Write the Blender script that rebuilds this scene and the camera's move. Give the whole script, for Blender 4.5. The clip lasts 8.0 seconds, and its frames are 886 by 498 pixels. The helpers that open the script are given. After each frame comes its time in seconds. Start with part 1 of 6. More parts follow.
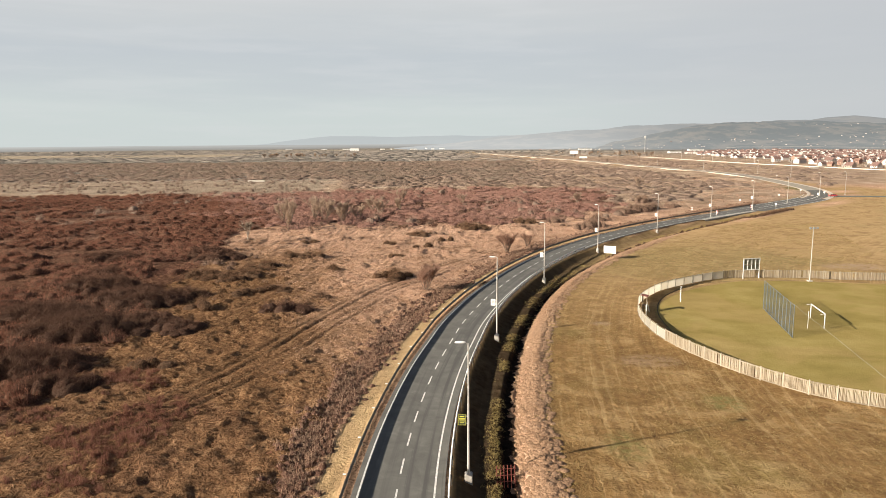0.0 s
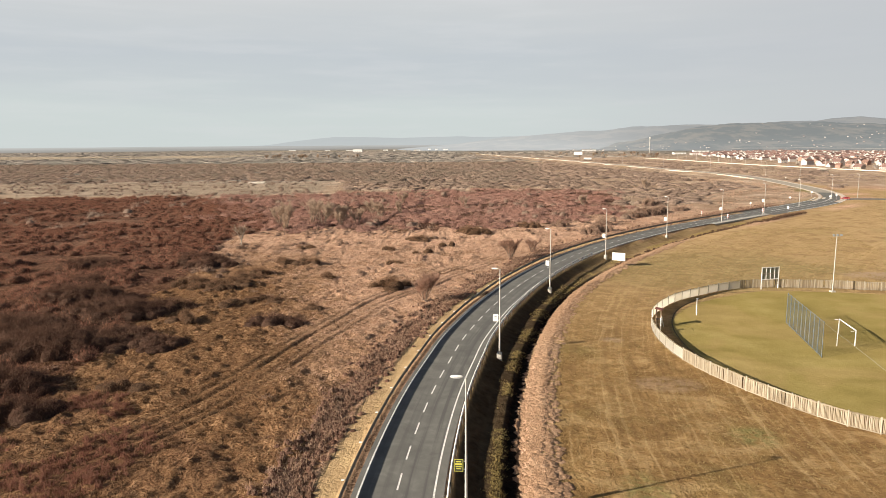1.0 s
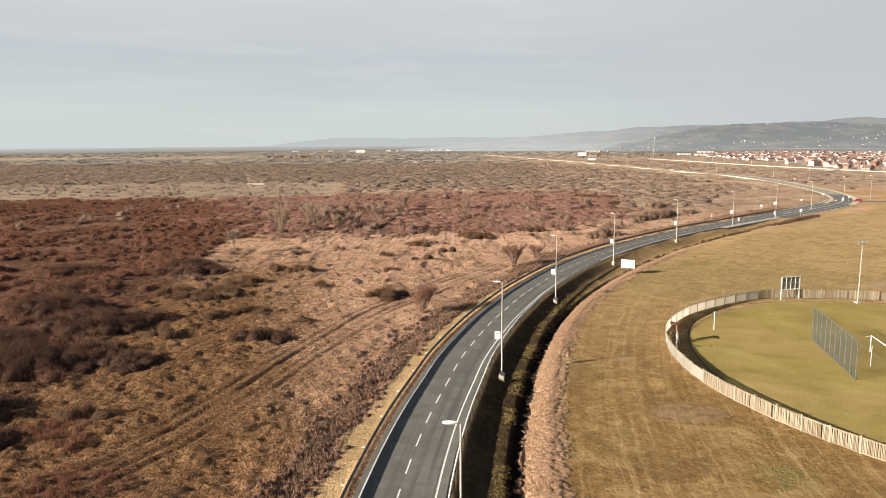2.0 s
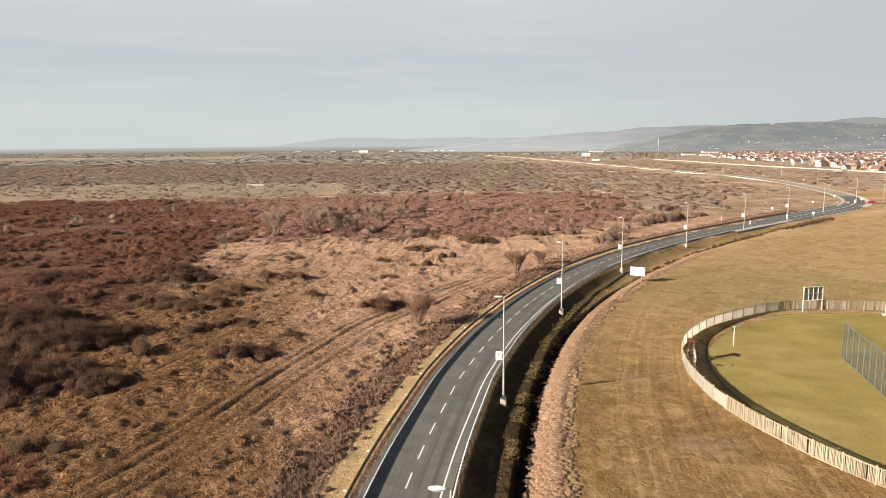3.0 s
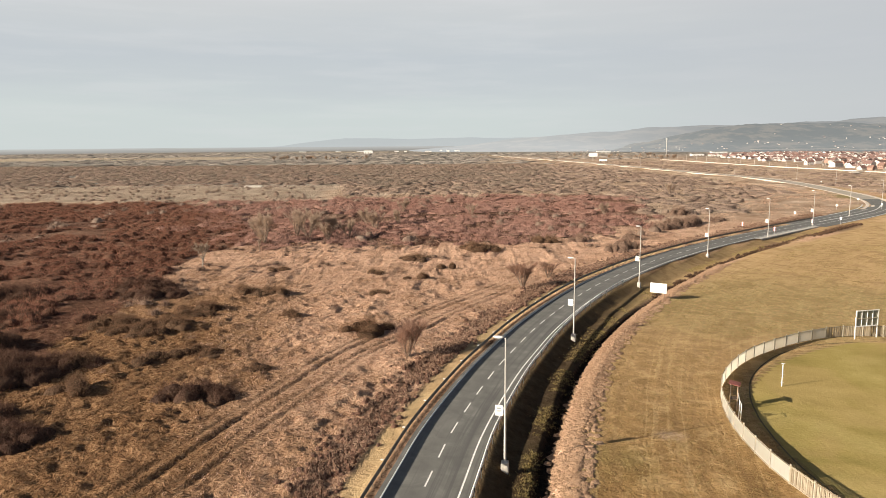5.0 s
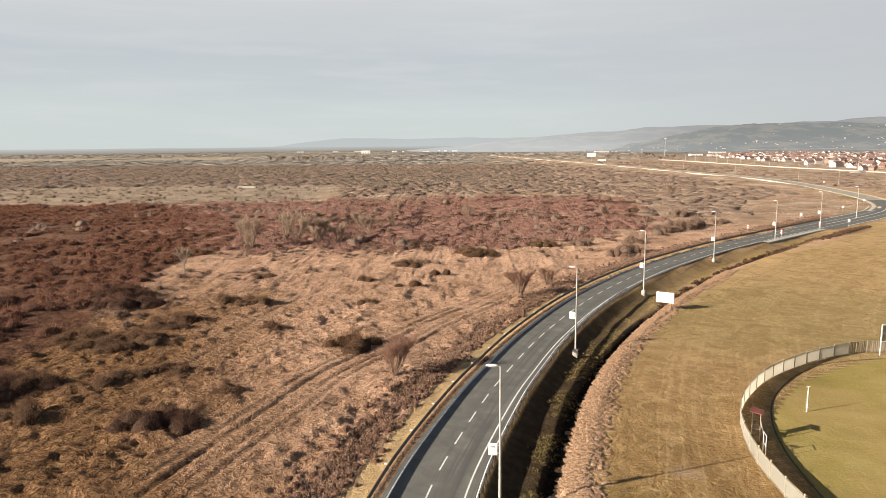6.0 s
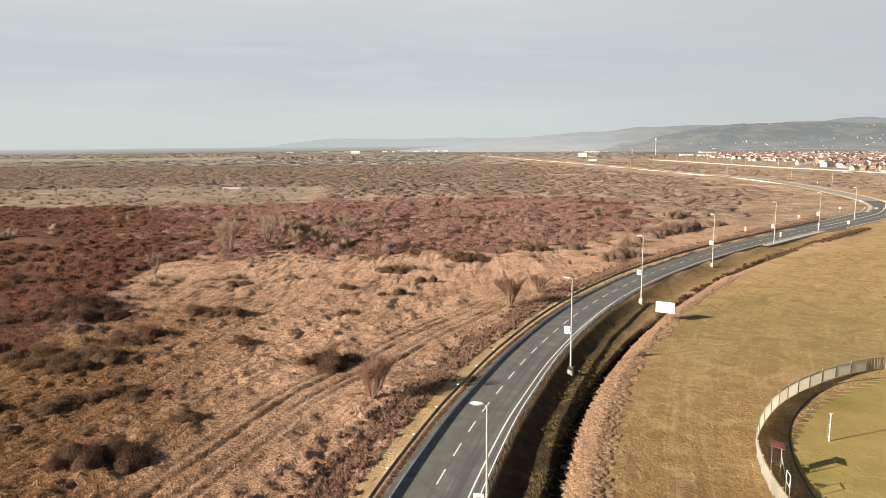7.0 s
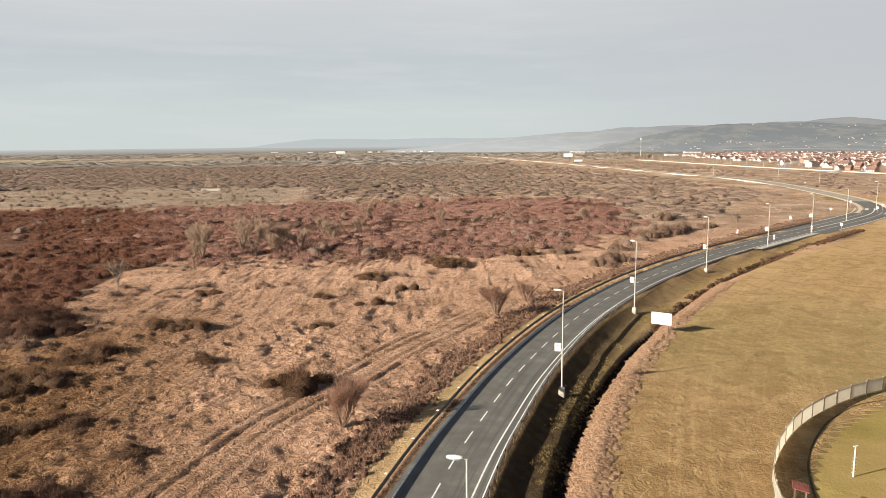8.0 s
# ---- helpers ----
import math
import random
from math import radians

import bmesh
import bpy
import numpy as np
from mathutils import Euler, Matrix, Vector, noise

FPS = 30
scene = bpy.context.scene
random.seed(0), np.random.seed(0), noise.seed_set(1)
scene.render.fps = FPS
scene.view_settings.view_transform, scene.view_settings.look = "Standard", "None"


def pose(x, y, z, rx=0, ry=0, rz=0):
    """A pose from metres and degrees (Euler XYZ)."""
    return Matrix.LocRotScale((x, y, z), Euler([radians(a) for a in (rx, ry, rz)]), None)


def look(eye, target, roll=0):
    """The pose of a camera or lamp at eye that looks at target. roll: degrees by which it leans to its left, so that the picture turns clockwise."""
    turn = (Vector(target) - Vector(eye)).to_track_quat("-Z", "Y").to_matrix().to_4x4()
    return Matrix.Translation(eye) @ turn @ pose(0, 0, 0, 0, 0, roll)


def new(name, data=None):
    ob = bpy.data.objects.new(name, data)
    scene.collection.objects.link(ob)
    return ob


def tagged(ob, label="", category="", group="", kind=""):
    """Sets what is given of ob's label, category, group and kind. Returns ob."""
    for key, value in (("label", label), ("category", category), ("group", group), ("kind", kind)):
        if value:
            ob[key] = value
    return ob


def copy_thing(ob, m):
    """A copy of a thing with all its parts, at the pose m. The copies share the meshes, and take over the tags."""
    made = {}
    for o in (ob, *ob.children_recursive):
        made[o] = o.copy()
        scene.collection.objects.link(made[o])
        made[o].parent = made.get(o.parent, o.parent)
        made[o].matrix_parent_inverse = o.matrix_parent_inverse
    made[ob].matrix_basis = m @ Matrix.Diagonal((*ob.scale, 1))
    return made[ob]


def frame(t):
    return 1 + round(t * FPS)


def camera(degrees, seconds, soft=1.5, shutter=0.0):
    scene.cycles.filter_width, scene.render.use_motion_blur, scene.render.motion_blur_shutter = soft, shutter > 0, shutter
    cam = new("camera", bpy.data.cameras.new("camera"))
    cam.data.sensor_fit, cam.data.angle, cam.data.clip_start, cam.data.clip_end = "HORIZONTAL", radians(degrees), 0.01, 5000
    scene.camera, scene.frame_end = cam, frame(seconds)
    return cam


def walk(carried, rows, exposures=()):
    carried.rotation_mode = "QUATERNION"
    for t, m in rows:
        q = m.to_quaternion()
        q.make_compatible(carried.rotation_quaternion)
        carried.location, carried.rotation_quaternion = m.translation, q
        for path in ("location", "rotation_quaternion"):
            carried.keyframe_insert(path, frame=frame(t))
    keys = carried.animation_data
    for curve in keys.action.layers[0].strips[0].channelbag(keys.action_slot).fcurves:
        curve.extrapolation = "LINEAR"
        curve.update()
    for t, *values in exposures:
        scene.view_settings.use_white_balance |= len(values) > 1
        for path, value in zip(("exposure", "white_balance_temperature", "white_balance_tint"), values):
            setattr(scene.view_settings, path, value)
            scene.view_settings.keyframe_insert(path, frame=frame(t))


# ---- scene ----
cam = camera(65.9, 8.0, soft=0.7)
# seconds, eye x, y, z, yaw, pitch, lean
ROWS = [
    (0.0, 1.223, 0.397, 31.661, 0.400, -8.909, -0.457),
    (0.5, 1.596, 4.809, 31.738, 0.541, -8.866, -0.451),
    (1.0, 1.974, 9.225, 31.807, 0.700, -8.830, -0.446),
    (1.5, 2.357, 13.646, 31.867, 0.848, -8.802, -0.443),
    (2.0, 2.744, 18.072, 31.918, 0.982, -8.780, -0.441),
    (2.5, 3.135, 22.502, 31.961, 1.112, -8.763, -0.442),
    (3.0, 3.531, 26.938, 31.995, 1.248, -8.751, -0.444),
    (3.5, 3.931, 31.378, 32.020, 1.394, -8.743, -0.447),
    (4.0, 4.335, 35.823, 32.036, 1.542, -8.739, -0.452),
    (4.5, 4.744, 40.273, 32.044, 1.670, -8.736, -0.459),
    (5.0, 5.158, 44.728, 32.043, 1.747, -8.735, -0.467),
    (5.5, 5.576, 49.188, 32.033, 1.732, -8.735, -0.477),
    (6.0, 5.998, 53.653, 32.015, 1.587, -8.735, -0.489),
    (6.5, 6.424, 58.122, 31.988, 1.284, -8.733, -0.502),
    (7.0, 6.855, 62.596, 31.952, 0.823, -8.731, -0.517),
    (7.5, 7.291, 67.075, 31.908, 0.242, -8.725, -0.534),
    (8.0, 7.731, 71.559, 31.854, -0.353, -8.717, -0.552),
]


def flight(x, y, z, yaw, pitch, lean):
    a, p = radians(yaw), radians(pitch)
    return look((x, y, z), (x - 10 * math.sin(a) * math.cos(p), y + 10 * math.cos(a) * math.cos(p), z + 10 * math.sin(p)), lean)


walk(cam, [(row[0], flight(*row[1:])) for row in ROWS])

# ---- light ----
SUN_UP, SUN_FROM = radians(20.5), Vector((-0.934, -0.358))
sun = new("sun", bpy.data.lights.new("sun", "SUN"))
sun.data.energy, sun.data.angle, sun.data.color = 5.0, radians(0.5), (1.0, 0.885, 0.73)
sun_way = Vector((SUN_FROM.x, SUN_FROM.y, SUN_FROM.length * math.tan(SUN_UP)))
sun.matrix_world = look(sun_way.normalized() * 200, (0, 0, 0))


class Nodes:
    """A small builder for node trees."""

    def __init__(self, tree):
        self.tree = tree
        tree.nodes.clear()

    def add(self, kind, at=None, **inputs):
        n = self.tree.nodes.new(kind)
        for k, v in (at or {}).items():
            setattr(n, k, v)
        for k, v in inputs.items():
            self.put(n, k, v)
        return n

    def put(self, n, key, v):
        if isinstance(key, str):
            key = key.replace("_", " ")
        if isinstance(v, bpy.types.NodeSocket):
            self.tree.links.new(v, n.inputs[key])
        else:
            n.inputs[key].default_value = v

    def noise(self, scale, detail=4.0, vec=None, rough=0.55):
        n = self.add("ShaderNodeTexNoise", Scale=scale, Detail=detail, Roughness=rough)
        if vec is not None:
            self.put(n, "Vector", vec)
        return n.outputs["Fac"]

    def curls(self, scale, vec, twist):
        n = self.add("ShaderNodeTexNoise", Scale=scale, Detail=4.0, Roughness=0.6, Distortion=twist, Vector=vec)
        return n.outputs["Fac"]

    def math(self, op, a, b=0.0, clamp=False):
        n = self.tree.nodes.new("ShaderNodeMath")
        n.operation, n.use_clamp = op, clamp
        for i, v in enumerate((a, b)):
            self.put(n, i, v)
        return n.outputs[0]

    def ramp(self, fac, *stops):
        n = self.tree.nodes.new("ShaderNodeValToRGB")
        e = n.color_ramp.elements
        while len(e) < len(stops):
            e.new(0.5)
        for el, (p, c) in zip(e, stops):
            el.position = p
            el.color = (*c, 1) if len(c) == 3 else c
        self.put(n, 0, fac)
        return n.outputs[0]

    def step(self, fac, lo, hi):
        n = self.add("ShaderNodeMapRange", {"interpolation_type": "SMOOTHSTEP"})
        self.put(n, 0, fac)
        n.inputs[1].default_value, n.inputs[2].default_value = lo, hi
        return n.outputs[0]

    def mix(self, fac, a, b, how="MIX"):
        n = self.tree.nodes.new("ShaderNodeMix")
        n.data_type, n.blend_type = "RGBA", how
        for i, v in ((0, fac), (6, a), (7, b)):
            if isinstance(v, tuple) and len(v) == 3:
                v = (*v, 1)
            self.put(n, i, v)
        return n.outputs[2]

    def mapped(self, scale=(1, 1, 1), turn=0.0, source="Object"):
        tc = self.tree.nodes.new("ShaderNodeTexCoord")
        n = self.tree.nodes.new("ShaderNodeMapping")
        n.inputs["Scale"].default_value = scale
        n.inputs["Rotation"].default_value = (0, 0, turn)
        self.tree.links.new(tc.outputs[source], n.inputs["Vector"])
        return n.outputs[0]


world = bpy.data.worlds.new("world")
scene.world = world
world.use_nodes = True
w = Nodes(world.node_tree)
sky = w.add("ShaderNodeTexSky", {"sky_type": "NISHITA", "sun_disc": False, "sun_elevation": SUN_UP,
                                 "sun_rotation": math.atan2(SUN_FROM.x, SUN_FROM.y), "altitude": 100, "dust_density": 2.0})
clear = w.mix(1.0, sky.outputs[0], (0.036, 0.036, 0.036), "MULTIPLY")
way = w.add("ShaderNodeTexCoord").outputs["Generated"]
rise = w.add("ShaderNodeSeparateXYZ", Vector=way).outputs["Z"]
flat = w.add("ShaderNodeMapping", Vector=way)
flat.inputs["Scale"].default_value = (1.0, 1.0, 9.0)
drift = w.noise(2.2, 5.0, flat.outputs[0])
fine = w.noise(6.0, 6.0, flat.outputs[0])
level = w.math("ADD", rise, w.math("MULTIPLY", w.math("SUBTRACT", drift, 0.5), 0.10))
veil = w.ramp(level, (0.0, (0.555, 0.605, 0.595)), (0.045, (0.555, 0.605, 0.60)), (0.085, (0.512, 0.552, 0.572)),
              (0.125, (0.495, 0.532, 0.562)), (0.17, (0.55, 0.57, 0.58)), (0.24, (0.585, 0.593, 0.595)))
veil = w.mix(w.math("MULTIPLY", w.step(fine, 0.42, 0.7), 0.25), veil, (0.64, 0.65, 0.66))
east = w.add("ShaderNodeSeparateXYZ", Vector=way).outputs["X"]
veil = w.mix(w.math("MULTIPLY", w.step(east, 0.0, 0.6), 0.8), veil, (0.485, 0.50, 0.52))
cover = w.math("SUBTRACT", 1.0, w.step(rise, 0.2, 0.5))
cover = w.math("MULTIPLY", cover, 0.96)
veil = w.mix(1.0, veil, (0.52, 0.52, 0.52), "MULTIPLY")
back = w.add("ShaderNodeBackground", Color=w.mix(cover, clear, veil), Strength=1.0)
out = w.add("ShaderNodeOutputWorld", Surface=back.outputs[0])
scene.view_settings.exposure = 1.15


# ---- materials ----
def material(name, build, rough=0.9, spec=0.2, metal=0.0, thin=0.0):
    """A principled material; build(nodes) returns its colour and a height for its relief, or None."""
    m = bpy.data.materials.new(name)
    m.use_nodes = True
    n = Nodes(m.node_tree)
    b = n.add("ShaderNodeBsdfPrincipled", Roughness=rough, Metallic=metal)
    b.inputs["Specular IOR Level"].default_value = spec
    colour, relief = build(n)
    n.put(b, "Base Color", (*colour, 1) if isinstance(colour, tuple) else colour)
    if relief is not None:
        height, depth = relief
        bump = n.add("ShaderNodeBump", Strength=1.0, Distance=depth, Height=height)
        n.put(b, "Normal", bump.outputs[0])
    surface = b.outputs[0]
    if thin:
        glow = n.add("ShaderNodeBsdfTranslucent")
        n.put(glow, "Color", colour)
        both = n.add("ShaderNodeMixShader")
        for i, v in enumerate((thin, surface, glow.outputs[0])):
            n.put(both, i, v)
        surface = both.outputs[0]
    n.add("ShaderNodeOutputMaterial", Surface=surface)
    return m


def plain(name, c, rough=0.6, spec=0.3, metal=0.0, vary=0.25, scale=1.5, bump=0.0):
    """Paint, metal or plastic with a little dirt and unevenness."""
    def build(n):
        v = n.mapped()
        a = n.noise(scale, 5, v)
        col = n.mix(n.step(a, 0.3, 0.75), tuple(x * (1 - vary) for x in c), tuple(min(1, x * (1 + 0.4 * vary)) for x in c))
        grain = n.noise(scale * 12, 3, v)
        col = n.mix(n.math("MULTIPLY", grain, 0.35 * vary), col, tuple(x * 0.45 for x in c))
        return col, ((grain, bump) if bump else None)
    return material(name, build, rough, spec, metal)


def twigs(name, dark, light, tip, patch=0.02, grain=3.5, bump=0.0, thin=0.42):
    """Bare twigs or dry stalks: each one takes its own tone, and patches of the stand lean to another."""
    def build(n):
        geo = n.add("ShaderNodeNewGeometry")
        r = geo.outputs["Random Per Island"]
        mid = tuple(0.55 * a + 0.45 * b for a, b in zip(light, dark))
        col = n.ramp(r, (0.0, mid), (0.6, light), (1.0, tuple(0.5 * a + 0.5 * b for a, b in zip(light, tip))))
        p = n.noise(patch, 4, geo.outputs["Position"])
        col = n.mix(n.math("MULTIPLY", n.step(p, 0.4, 0.66), 0.55), col, tuple(0.45 * a + 0.55 * b for a, b in zip(light, tip)))
        up = n.add("ShaderNodeMapping", Vector=geo.outputs["Position"])
        up.inputs["Scale"].default_value = (grain, grain, grain * 0.45)
        g = n.noise(1.0, 4, up.outputs[0], 0.7)
        col = n.mix(n.math("MULTIPLY", n.math("SUBTRACT", 1.0, n.step(g, 0.34, 0.56)), 0.4), col, tuple(0.6 * a for a in dark))
        col = n.mix(n.math("MULTIPLY", n.step(g, 0.56, 0.74), 0.3), col, tip)
        return col, ((g, bump) if bump else None)
    return material(name, build, 0.95, 0.05, thin=0.0 if bump else thin)


def ground_build(n):
    pos = n.add("ShaderNodeNewGeometry").outputs["Position"]
    z1 = n.add("ShaderNodeAttribute", {"attribute_name": "cover"})
    z2 = n.add("ShaderNodeAttribute", {"attribute_name": "land"})
    s1 = n.add("ShaderNodeSeparateColor", Color=z1.outputs["Color"]).outputs
    s2 = n.add("ShaderNodeSeparateColor", Color=z2.outputs["Color"]).outputs
    stretched = n.add("ShaderNodeMapping", Vector=pos)
    stretched.inputs["Scale"].default_value = (0.35, 1.0, 1.0)
    rows_far = stretched.outputs[0]
    big, mid = n.noise(0.018, 5, pos), n.noise(0.12, 5, pos)
    small, tiny = n.noise(0.9, 5, pos, 0.65), n.noise(5.0, 4, pos, 0.7)
    mat = n.curls(1.1, pos, 1.6)
    tan = n.ramp(n.math("ADD", n.math("MULTIPLY", mat, 0.7), n.math("MULTIPLY", tiny, 0.3)),
                 (0.34, (0.074, 0.038, 0.020)), (0.48, (0.190, 0.105, 0.053)), (0.62, (0.35, 0.212, 0.118)))
    pinkish = n.ramp(n.math("ADD", n.math("MULTIPLY", mat, 0.6), n.math("MULTIPLY", tiny, 0.4)),
                     (0.34, (0.32, 0.182, 0.120)), (0.47, (0.60, 0.372, 0.252)), (0.62, (0.80, 0.565, 0.415)))
    tan = n.mix(z1.outputs["Alpha"], tan, pinkish)
    tan = n.mix(n.math("MULTIPLY", n.step(mid, 0.47, 0.64), 0.45), tan, n.mix(small, (0.12, 0.064, 0.033), (0.32, 0.185, 0.102)))
    litter = n.ramp(small, (0.3, (0.052, 0.026, 0.019)), (0.5, (0.110, 0.056, 0.040)), (0.68, (0.20, 0.115, 0.080)))
    meadow = n.ramp(n.math("ADD", n.math("MULTIPLY", mid, 0.5), n.math("MULTIPLY", small, 0.5)),
                    (0.3, (0.150, 0.088, 0.036)), (0.5, (0.268, 0.163, 0.069)), (0.68, (0.40, 0.258, 0.122)))
    meadow = n.mix(n.math("MULTIPLY", n.step(n.noise(0.05, 4, pos), 0.52, 0.68), 0.5), meadow, (0.185, 0.155, 0.056))
    meadow = n.mix(n.math("MULTIPLY", n.step(tiny, 0.5, 0.72), 0.45), meadow, (0.10, 0.066, 0.030))
    # swathes left by the mower, along the ditch near it
    lanes = n.add("ShaderNodeAttribute", {"attribute_name": "spots"})
    rows = n.add("ShaderNodeCombineXYZ", X=n.math("ADD", lanes.outputs["Alpha"], n.math("MULTIPLY", mid, 1.6)), Y=n.math("MULTIPLY", big, 3.0))
    swath = n.noise(1.3, 4, rows.outputs[0])
    meadow = n.mix(n.math("MULTIPLY", n.step(swath, 0.48, 0.60), 0.42), meadow, (0.175, 0.104, 0.050))
    meadow = n.mix(n.math("MULTIPLY", n.math("SUBTRACT", 1.0, n.step(swath, 0.36, 0.46)), 0.35), meadow, (0.50, 0.36, 0.19))
    # loose straw, blown into streaks further off
    hay = n.curls(0.55, pos, 0.9)
    meadow = n.mix(n.math("MULTIPLY", n.math("SUBTRACT", 1.0, n.step(hay, 0.36, 0.48)), 0.30), meadow, (0.125, 0.080, 0.034))
    meadow = n.mix(n.math("MULTIPLY", n.step(hay, 0.54, 0.66), 0.28), meadow, (0.50, 0.355, 0.175))
    meadow = n.mix(n.math("MULTIPLY", z1.outputs["Alpha"], 0.5), meadow, (0.60, 0.43, 0.235))
    drifts = n.curls(0.15, pos, 1.4)
    meadow = n.mix(n.math("MULTIPLY", n.step(drifts, 0.50, 0.62), 0.32), meadow, (0.165, 0.100, 0.044))
    meadow = n.mix(n.math("MULTIPLY", n.math("SUBTRACT", 1.0, n.step(drifts, 0.36, 0.48)), 0.28), meadow, (0.52, 0.375, 0.19))
    spot = n.add("ShaderNodeSeparateColor", Color=lanes.outputs["Color"]).outputs
    meadow = n.mix(n.math("MULTIPLY", spot[0], n.step(small, 0.34, 0.6)), meadow, (0.16, 0.16, 0.062))
    meadow = n.mix(n.math("MULTIPLY", spot[1], n.step(small, 0.3, 0.55)), meadow, (0.40, 0.29, 0.205))
    lawn = n.ramp(n.math("ADD", n.math("MULTIPLY", mid, 0.6), n.math("MULTIPLY", tiny, 0.4)),
                  (0.3, (0.190, 0.147, 0.048)), (0.5, (0.278, 0.218, 0.075)), (0.7, (0.38, 0.30, 0.12)))
    lawn = n.mix(n.math("MULTIPLY", n.step(n.curls(0.06, pos, 0.8), 0.44, 0.62), 0.5), lawn, (0.36, 0.255, 0.11))
    # mud of ditch and ruts, also used for the ditch slope's painted shade
    mud_and_shade = n.ramp(small, (0.3, (0.014, 0.011, 0.009)), (0.7, (0.045, 0.035, 0.026)))
    pale = n.ramp(big, (0.35, (0.44, 0.335, 0.215)), (0.65, (0.60, 0.485, 0.345)))
    moor = n.ramp(n.noise(0.05, 6, pos), (0.3, (0.27, 0.190, 0.132)), (0.5, (0.41, 0.302, 0.218)), (0.68, (0.56, 0.44, 0.335)))
    moor = n.mix(n.math("MULTIPLY", n.step(small, 0.5, 0.66), 0.3), moor, (0.24, 0.16, 0.105))
    moor = n.mix(n.math("MULTIPLY", n.step(n.curls(0.11, rows_far, 1.4), 0.48, 0.60), 0.5), moor, (0.27, 0.178, 0.116))
    # land alpha greys the moor: distance haze painted in, along with scrub tone
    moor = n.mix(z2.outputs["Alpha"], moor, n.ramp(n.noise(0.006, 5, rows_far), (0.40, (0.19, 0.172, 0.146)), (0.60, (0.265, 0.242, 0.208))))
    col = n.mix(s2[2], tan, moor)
    col = n.mix(s2[0], col, litter)
    col = n.mix(s1[1], col, meadow)
    col = n.mix(s1[0], col, lawn)
    col = n.mix(s2[1], col, pale)
    col = n.mix(spot[2], col, n.ramp(mid, (0.3, (0.13, 0.125, 0.050)), (0.7, (0.27, 0.25, 0.115))))
    col = n.mix(s1[2], col, mud_and_shade)
    flat = n.math("SUBTRACT", 1.0, n.math("ADD", n.math("MULTIPLY", s1[0], 0.94), n.math("MULTIPLY", s1[1], 0.72)))
    return col, (n.math("MULTIPLY", flat, n.math("ADD", n.math("MULTIPLY", small, 1.1), n.math("ADD", n.math("MULTIPLY", tiny, 0.45), n.math("MULTIPLY", mat, 1.6)))), 0.55)


GROUND = material("soil_and_grass", ground_build, 1.0, 0.0)


def asphalt_build(n):
    v = n.mapped(turn=0.63)
    grain, patch = n.noise(14, 3, v, 0.8), n.curls(0.35, v, 0.8)
    col = n.ramp(patch, (0.3, (0.120, 0.116, 0.104)), (0.55, (0.162, 0.157, 0.141)), (0.75, (0.215, 0.207, 0.186)))
    col = n.mix(n.math("MULTIPLY", grain, 0.4), col, (0.06, 0.06, 0.06))
    # wheel tracks and streaks, along the lanes
    uv = n.add("ShaderNodeUVMap", {"uv_map": "lane"})
    u = n.add("ShaderNodeSeparateXYZ", Vector=uv.outputs[0]).outputs["X"]
    lane = n.math("ABSOLUTE", n.math("SUBTRACT", n.math("ABSOLUTE", u), 0.5))
    rut = n.math("SUBTRACT", 1.0, n.step(n.math("ABSOLUTE", n.math("SUBTRACT", lane, 0.24)), 0.03, 0.14))
    strip = n.add("ShaderNodeMapping", Vector=uv.outputs[0])
    strip.inputs["Scale"].default_value = (5.0, 0.22, 1.0)
    streak = n.noise(1.0, 4, strip.outputs[0], 0.6)
    right = n.step(u, -0.1, 0.35)
    worn = n.math("MULTIPLY", n.math("ADD", n.math("MULTIPLY", rut, 0.3), n.step(streak, 0.48, 0.62)), n.math("ADD", 0.38, n.math("MULTIPLY", right, 0.32)))
    col = n.mix(worn, col, (0.085, 0.083, 0.078))
    return col, (grain, 0.01)


ASPHALT = material("worn_asphalt", asphalt_build, 0.85, 0.25)
PAINT = plain("road_paint", (0.78, 0.78, 0.74), 0.7, 0.2, vary=0.35, scale=3)
GALVANISED = plain("galvanised_steel", (0.66, 0.65, 0.61), 0.5, 0.4, 0.0, vary=0.25)
POLE = plain("painted_pole", (0.50, 0.48, 0.44), 0.55, 0.4, 0.0, vary=0.2)
CONCRETE = plain("concrete", (0.48, 0.45, 0.40), 0.9, 0.2, vary=0.35, bump=0.01)
WHITE = plain("white_paint", (0.80, 0.79, 0.76), 0.6, 0.3, vary=0.12)
BARK = plain("bark", (0.17, 0.13, 0.10), 0.95, 0.1, vary=0.5, scale=4)

RED_TWIG = twigs("red_willow_twigs", (0.094, 0.042, 0.028), (0.248, 0.114, 0.075), (0.40, 0.214, 0.145), thin=0.33)
PINK_TWIG = twigs("pink_willow_twigs", (0.18, 0.098, 0.075), (0.37, 0.205, 0.160), (0.52, 0.345, 0.275))
BROWN_TWIG = twigs("brown_twigs", (0.068, 0.039, 0.022), (0.205, 0.121, 0.073), (0.36, 0.225, 0.142), thin=0.35)
GREY_TWIG = twigs("grey_brown_twigs", (0.16, 0.112, 0.085), (0.31, 0.220, 0.168), (0.45, 0.345, 0.27), grain=1.6)
# distant scrub: air haze put into its greyer, lighter base colour
HAZED_TWIG = twigs("haze_greyed_twigs", (0.18, 0.152, 0.126), (0.29, 0.250, 0.210), (0.39, 0.345, 0.295), grain=1.0)
RUSSET_TWIG = twigs("grey_russet_twigs", (0.14, 0.090, 0.066), (0.31, 0.205, 0.150), (0.46, 0.33, 0.25))
